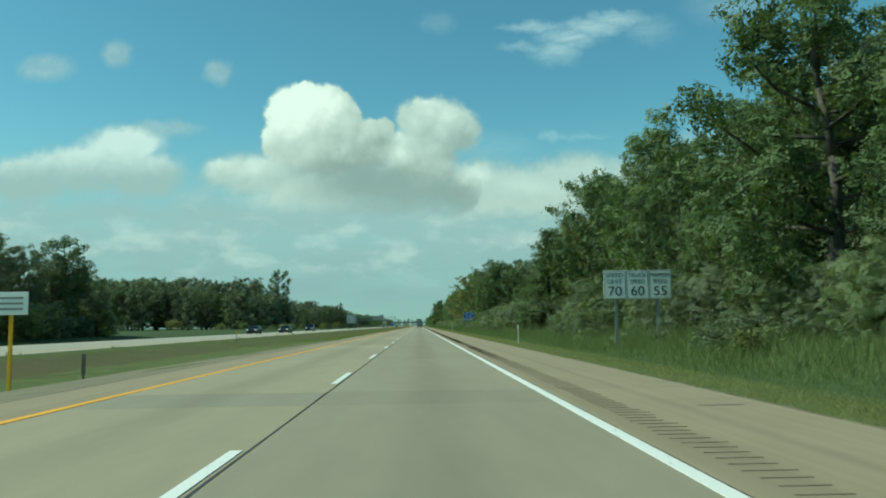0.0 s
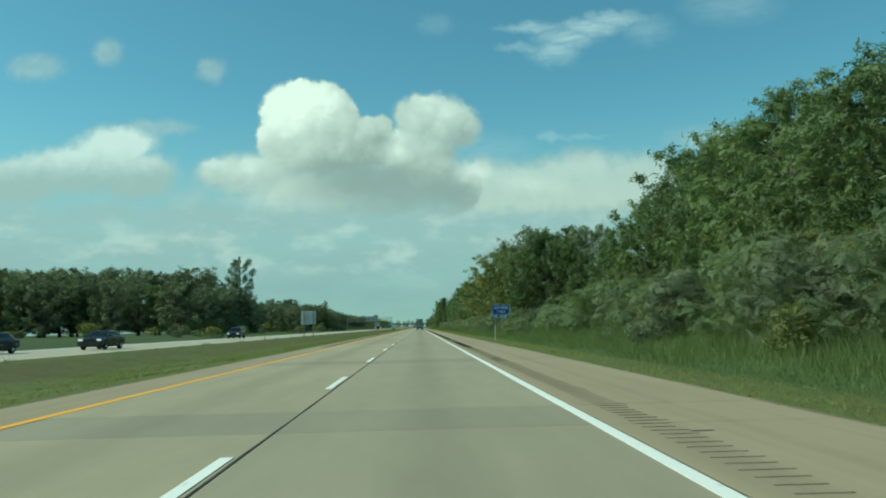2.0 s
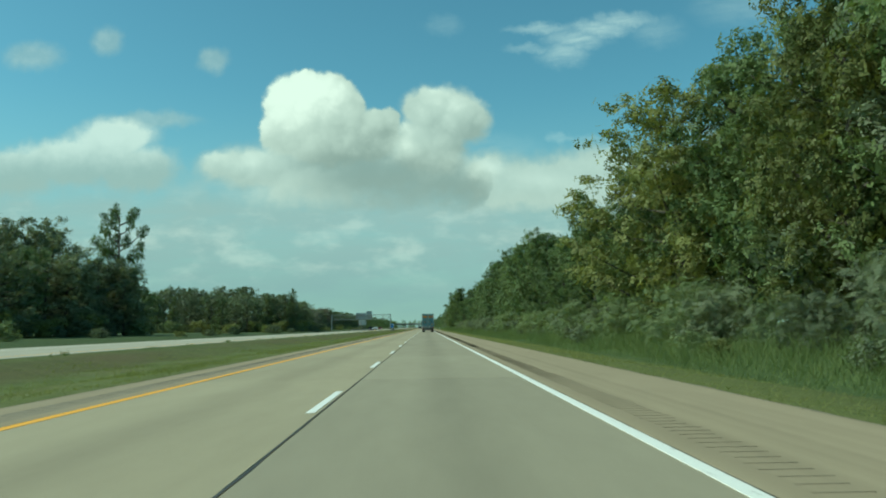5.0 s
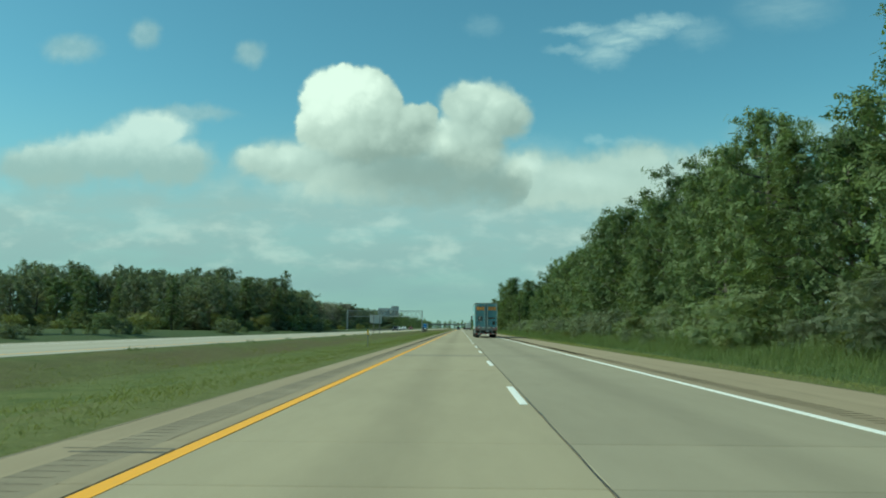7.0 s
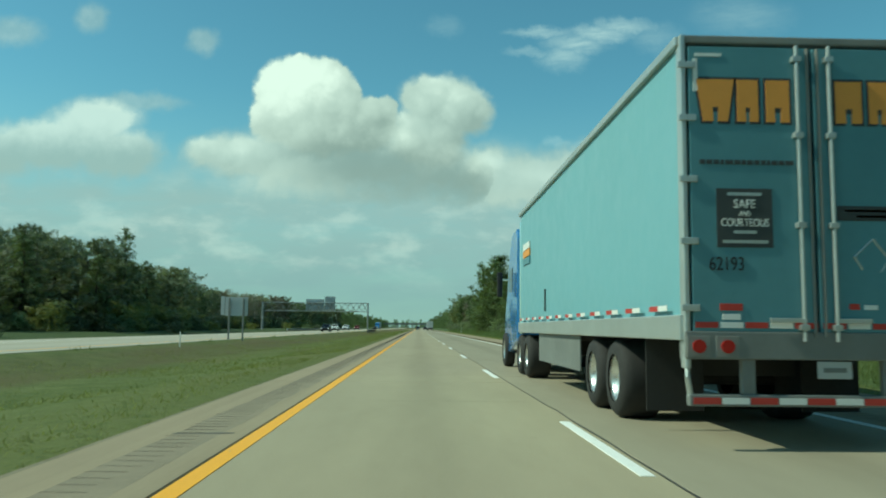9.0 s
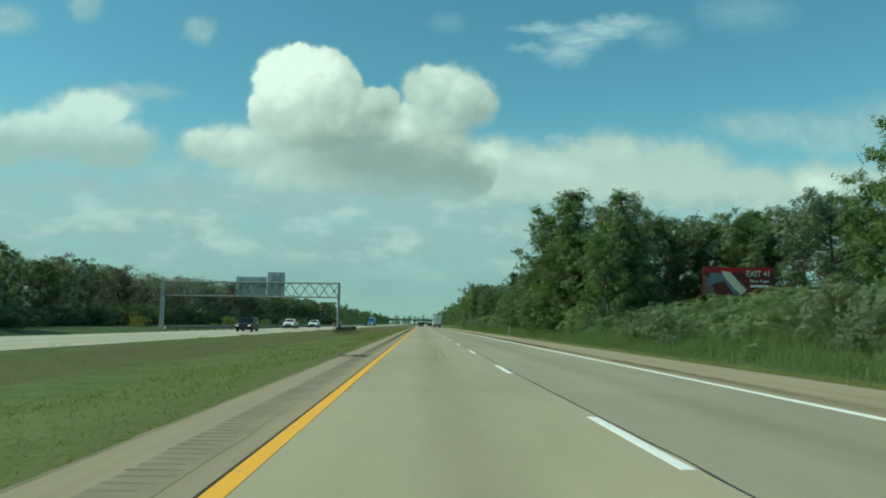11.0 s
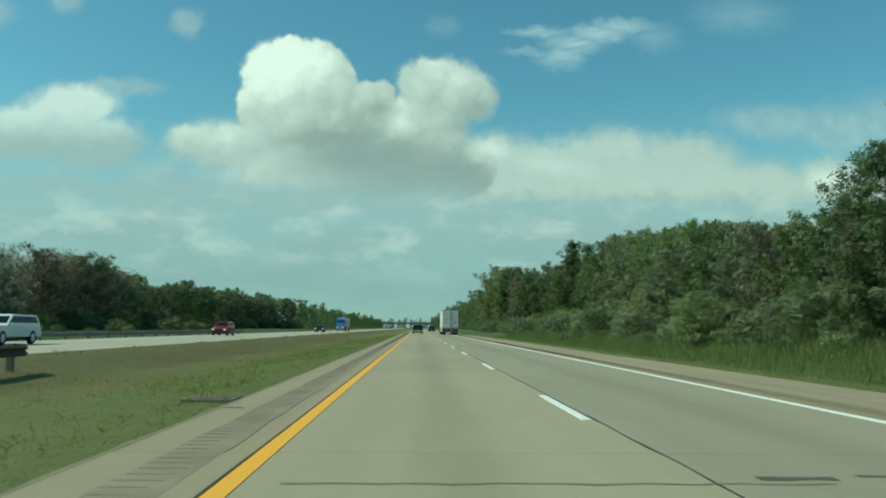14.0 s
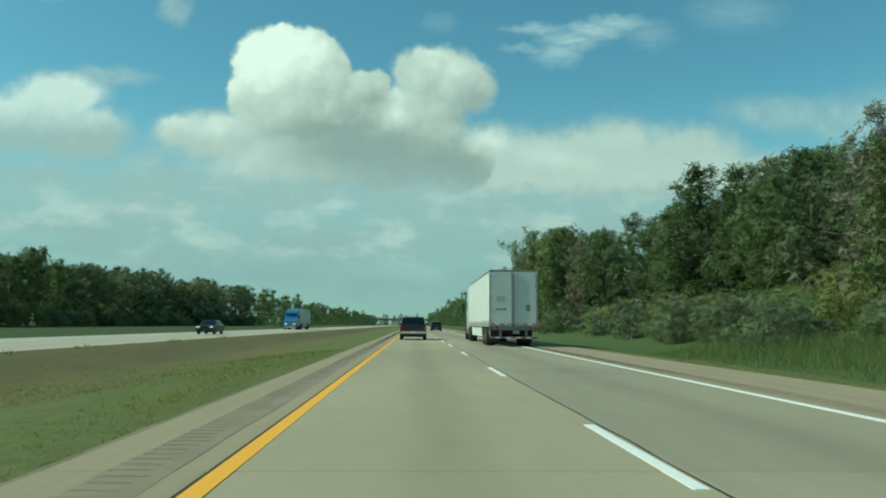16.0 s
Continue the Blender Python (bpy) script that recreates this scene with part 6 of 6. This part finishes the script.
        part("side_skirt", box(s * (w - 0.06) - 0.012, s * (w - 0.06) + 0.012, 4.7, length - 2.6, 0.42, floor - 0.05, 0.004), side_mat if plain else GREY_FRAME, root, "flat fairing below the trailer side")
        part("landing_leg", box(s * 0.7 - 0.06, s * 0.7 + 0.06, length - 2.5, length - 2.38, 0.35, floor), GREY_FRAME, root)
    part("bogie_frame", box(-0.55, 0.55, 1.6, 4.6, 0.55, floor - 0.02), GRIME, root)
    part("axle", rod((-w + 0.3, 2.60, 0.46), (w - 0.3, 2.60, 0.46), 0.07, None, 10), GRIME, root)
    part("axle", rod((-w + 0.3, 3.78, 0.46), (w - 0.3, 3.78, 0.46), 0.07, None, 10), GRIME, root)
    part("spine_beam", box(-0.5, 0.5, 0.2, length - 0.2, floor - 0.18, floor), GRIME, root)
    tractor(root, length + 0.9, cab_paint, W, H - 0.15)
    part("cab_deck", box(-0.42, 0.42, length - 3.0, length + 1.0, 0.55, 0.85), GRIME, root)
    return root


tk = semi_truck(pose(1.835, 348.6, 0), 2.35, 3.66, 11.2, TEAL_DARK, TEAL_SUNLIT, BLUE_PAINT, "long teal box trailer with orange lettering shapes behind a blue cab")


def on_door(name, x0, x1, z0, z1, mat, parent, label=""):
    part(name, box(x0, x1, -0.037, -0.029, z0, z1, 0.002), mat, parent, label)


doors = [o for o in tk.children if o.name.startswith("door")]
dl, dr = doors[0], doors[1]
def badge(x, w, parent, lean, notch):
    """One block of the painted name: an orange shape with a dark edge, slanted sides and a notch, no letter."""
    for grow, y0, y1, mt, nm, lb in ((0.022, -0.0345, -0.029, DARK_PANEL, "letter_edge", "dark edge of the painted block"), (0.0, -0.0385, -0.030, ORANGE, "letter_shape", "orange painted block")):
        z0, z1 = 2.87 - grow, 3.25 + grow
        h = w / 2 + grow
        pts = [(-h + lean, z0), (-notch + (0 if grow else 0.006), z0), (-notch, z0 + 0.13 - grow), (notch, z0 + 0.13 - grow), (notch - (0 if grow else 0.006), z0), (h - lean, z0), (h, z1), (-h, z1)]
        k = len(pts)
        v = [(x + p, y0, z) for p, z in pts] + [(x + p, y1, z) for p, z in pts]
        pydata(nm, v, [list(range(k))] + [(i, (i + 1) % k, (i + 1) % k + k, i + k) for i in range(k)], mt, parent, lb)


for x, w, lean, notch in ((-0.87, 0.34, 0.06, 0.025), (-0.58, 0.19, 0.0, 0.02), (-0.31, 0.21, 0.0, 0.03), (0.33, 0.24, 0.0, 0.03), (0.61, 0.19, 0.0, 0.02), (0.88, 0.22, 0.0, 0.03)):
    badge(x, w, dl if x < 0 else dr, lean, notch)
x = -1.02
for w in (0.05, 0.05, 0.05, 0.03, 0.07, 0.05, 0.04, 0.05, 0.05, 0.04, 0.03, 0.05, 0.05, 0.07):
    on_door("text_bar", x, x + w, 2.485, 2.525, DARK_PANEL, dl)
    x += w + 0.012
st = part("sticker", box(-0.88, -0.385, -0.037, -0.029, 1.75, 2.27, 0.002), DARK_PANEL, dl, "dark square sticker with pale lettering")
lettering("lettering", "SAFE", 0.11, pose(-0.632, -0.040, 2.13, 90, 0, 0), WHITE_TAPE, st, 0.19, "pale letters")
lettering("lettering", "AND", 0.065, pose(-0.632, -0.040, 2.045, 90, 0, 0), WHITE_TAPE, st, 0.10, "pale letters")
lettering("lettering", "COURTEOUS", 0.10, pose(-0.632, -0.040, 1.965, 90, 0, 0), WHITE_TAPE, st, 0.42, "pale letters")
for z, h in ((2.22, 0.15), (1.885, 0.10), (1.80, 0.20)):
    part("text_bar", box(-0.632 - h, -0.632 + h, -0.041, -0.036, z - 0.014, z + 0.014), TRIM_ALU, st)
lettering("lettering", "62193", 0.17, pose(-0.80, -0.036, 1.60, 90, 0, 0), SIGN_BLACK, dl, 0.30, "black fleet number")
on_door("sticker", -0.87, -0.67, 1.20, 1.26, RED_TAPE, dl)
on_door("sticker", -0.85, -0.69, 1.12, 1.17, WHITE_TAPE, dl)
on_door("text_bar", 0.19, 0.93, 2.00, 2.13, DARK_PANEL, dr, "dark strip with faded lettering")
on_door("text_bar", 0.26, 0.86, 2.075, 2.10, ORANGE, dr)
on_door("text_bar", 0.36, 0.80, 2.025, 2.05, ORANGE, dr)
bm = bmesh.new()
for a, b in (((0.33, 1.68), (0.50, 1.84)), ((0.50, 1.84), (0.64, 1.66)), ((0.64, 1.66), (0.56, 1.55)), ((0.40, 1.57), (0.33, 1.68))):
    add_rod(bm, (a[0], -0.034, a[1]), (b[0], -0.034, b[1]), 0.008, None, 4)
part("placard_frame", bm, TRIM_ALU, dr, "thin metal placard frame")
bm = bmesh.new()
vs = [bm.verts.new((x, -0.035, z)) for x, z in ((0.68, 1.74), (0.95, 1.72), (0.94, 1.50), (0.90, 1.46), (0.90, 1.34), (0.74, 1.35), (0.74, 1.48), (0.68, 1.50))]
bm.faces.new(vs)
bmesh.ops.solidify(bm, geom=bm.faces[:], thickness=0.004)
part("sticker", bm, ORANGE, dr, "orange cut-out sticker")
on_door("sticker", 0.27, 0.36, 1.22, 1.27, RED_TAPE, dr)
on_door("sticker", 0.40, 0.52, 1.22, 1.26, WHITE_TAPE, dr)
# coloured stripes near the front of the trailer's left side
for i, mt in enumerate((WHITE_TAPE, ORANGE, TEAL_DARK)):
    part("side_stripe", box(-1.182, -1.158, 9.6, 10.6, 2.72 - i * 0.16, 2.86 - i * 0.16), mt, tk, "painted stripe on the trailer side")
on_side = part("side_mark", box(-1.181, -1.158, 7.6, 7.66, 1.35, 1.75), DARK_PANEL, tk, "small dark scrape on the trailer side")

wt = semi_truck(pose(2.92, 653.8, 0), 2.32, 3.66, 14.2, WHITE_TRAILER, WHITE_TRAILER, WHITE_CAR, "white box trailer with grimy rear doors behind a white cab", True)
doors = [o for o in wt.children if o.name.startswith("door")]
part("text_bar", box(-0.80, -0.40, -0.037, -0.029, 2.15, 2.40), TRIM_ALU, doors[0])
part("text_bar", box(-0.85, -0.35, -0.037, -0.029, 1.75, 1.82), DULL_STEEL, doors[0])
part("sticker", box(0.60, 0.80, -0.037, -0.029, 1.70, 2.0), DULL_STEEL, doors[1])
ot = semi_truck(pose(-22.6, 768, 0, 0, 0, 180) @ Matrix.Translation((0, 0, 0)), 2.30, 3.6, 12.5, WHITE_TRAILER, WHITE_TRAILER, BLUE_PAINT, "white box trailer behind a blue and white cab", True)


def car(name, at, kind, paint, label):
    """A parked-looking road vehicle; its front faces +y, its origin is on the road under its middle."""
    root = thing(name, at, label, "car" if name == "car" else "pickup" if name == "pickup_truck" else "suv")
    if kind == "pickup":
        w, L, low = 0.88, 4.9, [(-2.45, 0.50), (-2.45, 0.98), (2.05, 0.98), (2.35, 0.90), (2.45, 0.70), (2.42, 0.38), (-2.40, 0.40)]
        top = [(-2.38, 0.96), (-2.25, 1.52), (0.25, 1.55), (1.05, 0.98)]
    elif kind == "truckbed":
        w, L, low = 0.88, 5.0, [(-2.5, 0.50), (-2.5, 1.0), (2.05, 1.0), (2.40, 0.92), (2.5, 0.70), (2.47, 0.38), (-2.45, 0.40)]
        top = [(-0.75, 0.98), (-0.55, 1.55), (0.55, 1.58), (1.15, 1.0)]
    elif kind == "suv":
        w, L, low = 0.84, 4.2, [(-2.1, 0.45), (-2.1, 0.95), (1.15, 0.93), (1.95, 0.82), (2.1, 0.62), (2.06, 0.32), (-2.05, 0.34)]
        top = [(-2.02, 0.93), (-1.80, 1.48), (0.25, 1.52), (0.95, 0.93)]
    else:
        w, L, low = 0.80, 4.2, [(-2.1, 0.40), (-2.1, 0.80), (-1.5, 0.84), (1.0, 0.82), (1.9, 0.68), (2.1, 0.55), (2.05, 0.28), (-2.05, 0.30)]
        top = [(-1.75, 0.82), (-1.0, 1.24), (0.25, 1.27), (1.05, 0.82)]

    def hull(prof, k0, k1, zmin, zmax):
        bm = bmesh.new()
        rows = []
        for s in (-1, 1):
            rows.append([bm.verts.new((s * w * (k0 + (k1 - k0) * (z - zmin) / (zmax - zmin)), y, z)) for y, z in prof])
        k = len(prof)
        for i in range(k):
            bm.faces.new((rows[0][i], rows[0][(i + 1) % k], rows[1][(i + 1) % k], rows[1][i]))
        bm.faces.new(rows[0][::-1])
        bm.faces.new(rows[1])
        bmesh.ops.recalc_face_normals(bm, faces=bm.faces[:])
        bmesh.ops.bevel(bm, geom=bm.edges[:], offset=0.05, segments=2, affect="EDGES", profile=0.6)
        return bm

    body = part("body", hull(low, 1.0, 0.97, 0.3, 1.0), paint, root)
    cab = part("cabin", hull(top, 0.95, 0.78, top[0][1], top[1][1]), paint, root)
    (ya, za), (yb, zb), (yc, zc), (yd, zd) = top
    dz = zb - za
    for s in (-1, 1):
        bm = bmesh.new()
        q = [(ya + (yb - ya) * 0.30 + 0.14, za + dz * 0.25), (yb + 0.16, zb - dz * 0.16), (yc - 0.02, zc - dz * 0.18), (yd - 0.26, zd + dz * 0.25)]
        vs = [bm.verts.new((s * (w * (0.95 - 0.17 * (z - za) / dz) + 0.006), y, z)) for y, z in q]
        bm.faces.new(vs)
        bmesh.ops.solidify(bm, geom=bm.faces[:], thickness=0.012)
        part("side_window", bm, GLASS, cab)
        for y in (-L * 0.31, L * 0.31):
            wheel(root, s * (w - 0.10), y, 0.33 if kind in ("suv", "car") else 0.36, 0.22, s)
        part("mirror", box(s * (w + 0.06) - 0.07, s * (w + 0.06) + 0.07, yd - 0.35, yd - 0.25, za + 0.03, za + 0.16, 0.02), paint, cab)
        part("tail_lamp", box(s * (w - 0.10) - 0.07, s * (w - 0.10) + 0.07, -L / 2 - 0.012, -L / 2 + 0.05, low[1][1] - 0.32, low[1][1] - 0.06, 0.01), TAIL, body)
        part("head_lamp", box(s * (w - 0.20) - 0.14, s * (w - 0.20) + 0.14, L / 2 - 0.09, L / 2 + 0.012, 0.60, 0.72, 0.01), LAMP, body)
    for (y0, z0), (y1, z1), nm in (((ya, za), (yb, zb), "rear_window"), ((yd, zd), (yc, zc), "windscreen")):
        sgn = -1 if nm == "rear_window" else 1
        bm = bmesh.new()
        pts = []
        for f in (0.18, 0.84):
            y, z = y0 + (y1 - y0) * f + sgn * 0.006, z0 + (z1 - z0) * f
            hw = w * (0.95 - 0.17 * f) - 0.10
            pts.append(((-hw, y, z), (hw, y, z)))
        vs = [bm.verts.new(p) for p in (pts[0][0], pts[0][1], pts[1][1], pts[1][0])]
        bm.faces.new(vs)
        bmesh.ops.solidify(bm, geom=bm.faces[:], thickness=0.012)
        part(nm, bm, GLASS, cab)
    part("rear_bumper", box(-w * 0.96, w * 0.96, -L / 2 - 0.09, -L / 2 + 0.05, 0.42, 0.58, 0.02), CHROME if kind in ("pickup", "truckbed") else PLASTIC, body, "rear bumper")
    part("front_bumper", box(-w * 0.96, w * 0.96, L / 2 - 0.06, L / 2 + 0.07, 0.34, 0.50, 0.02), PLASTIC, body)
    part("grille", box(-w * 0.5, w * 0.5, L / 2 - 0.05, L / 2 + 0.02, 0.54, 0.76, 0.01), PLASTIC, body)
    part("number_plate", box(-0.14, 0.14, -L / 2 - 0.10, -L / 2 - 0.085, 0.46, 0.54), WHITE_TAPE, body)
    part("underbody", box(-w * 0.85, w * 0.85, -L / 2 + 0.2, L / 2 - 0.2, 0.20, 0.42), GRIME, root)
    return root


car("pickup_truck", pose(-1.86, 671.0, 0), "pickup", BLACK_CAR, "black pickup with a covered bed and bright rear bumper")
car("suv", pose(1.7, 742.0, 0), "suv", BLACK_CAR, "dark suv far ahead on the carriageway")
car("suv", pose(-23.6, 186.0, 0, 0, 0, 180), "suv", DARK_CAR, "dark blue suv on the opposite carriageway")
car("car", pose(-23.4, 122.0, 0, 0, 0, 180), "car", DARK_CAR, "dark saloon car on the opposite carriageway")
car("car", pose(-20.0, 130.0, 0, 0, 0, 180), "car", BLACK_CAR, "black saloon car on the opposite carriageway")
car("pickup_truck", pose(-23.0, 578.0, 0, 0, 0, 180), "pickup", WHITE_CAR, "white pickup with a covered bed on the opposite carriageway")
car("pickup_truck", pose(-23.4, 552.0, 0, 0, 0, 180), "truckbed", WHITE_CAR, "white pickup with an open bed on the opposite carriageway")
car("suv", pose(-23.4, 626.0, 0, 0, 0, 180), "suv", RED_CAR, "dark red suv on the opposite carriageway")
car("car", pose(-20.5, 690.0, 0, 0, 0, 180), "car", BLACK_CAR, "black saloon car far along the opposite carriageway")
car("suv", pose(-20.4, 505.0, 0, 0, 0, 180), "suv", BLACK_CAR, "black suv on the opposite carriageway")

# ---------------------------------------------------------------- paving slabs, last
LANES = [(X_YELLOW - 0.095, X_SEAM, CONCRETE), (X_SEAM, X_WHITE + 0.085, CONCRETE_SLOW), (X_LEFT, X_YELLOW - 0.095, SHOULDER), (X_WHITE + 0.085, X_RIGHT, SHOULDER)]
PATCH = concrete_material("darker repair concrete", (0.292, 0.260, 0.190), 0.08)
DARK = (10.6, 83.0, 98.0, 139.6, 178.0, 234.0, 293.6, 405.0, 583.0, 633.0)
PATCHES = (10.6, 43.2, 83.0, 98.0, 139.6, 178.0, 234.0, 270.0, 293.6, 341.0, 357.0, 405.0, 463.0, 501.0, 541.5, 565.0, 583.0, 633.0, 668.0)
cuts = [-52.0]
while cuts[-1] < 745:
    nxt = cuts[-1] + 12.2
    near = [p for p in PATCHES if cuts[-1] + 1.5 < p < nxt + 2.0]
    if near:
        cuts += [near[0], near[0] + 2.0]
    else:
        cuts.append(nxt)
meshes = {}
for x0, x1, mat in LANES:
    for a, b in zip(cuts, cuts[1:]):
        patch = round(a, 1) in DARK and mat in (CONCRETE, CONCRETE_SLOW) and not (x0 < -1 and int(a) % 3 == 0)
        key = (round(x1 - x0, 3), round(b - a, 2), patch, mat.name)
        if key not in meshes:
            me = slab_mesh("slab", x1 - x0, b - a)
            me.materials.append(PATCH if patch else mat)
            meshes[key] = me
        ob = new("slab", meshes[key])
        ob.parent = road
        ob.location = (x0, a, 0.0015 * math.sin(a * 1.3 + x0))
    far = part("far_paving", box(x0 + 0.006, x1 - 0.006, cuts[-1] + 0.01, 1600, -0.2, 0.0), mat, road)
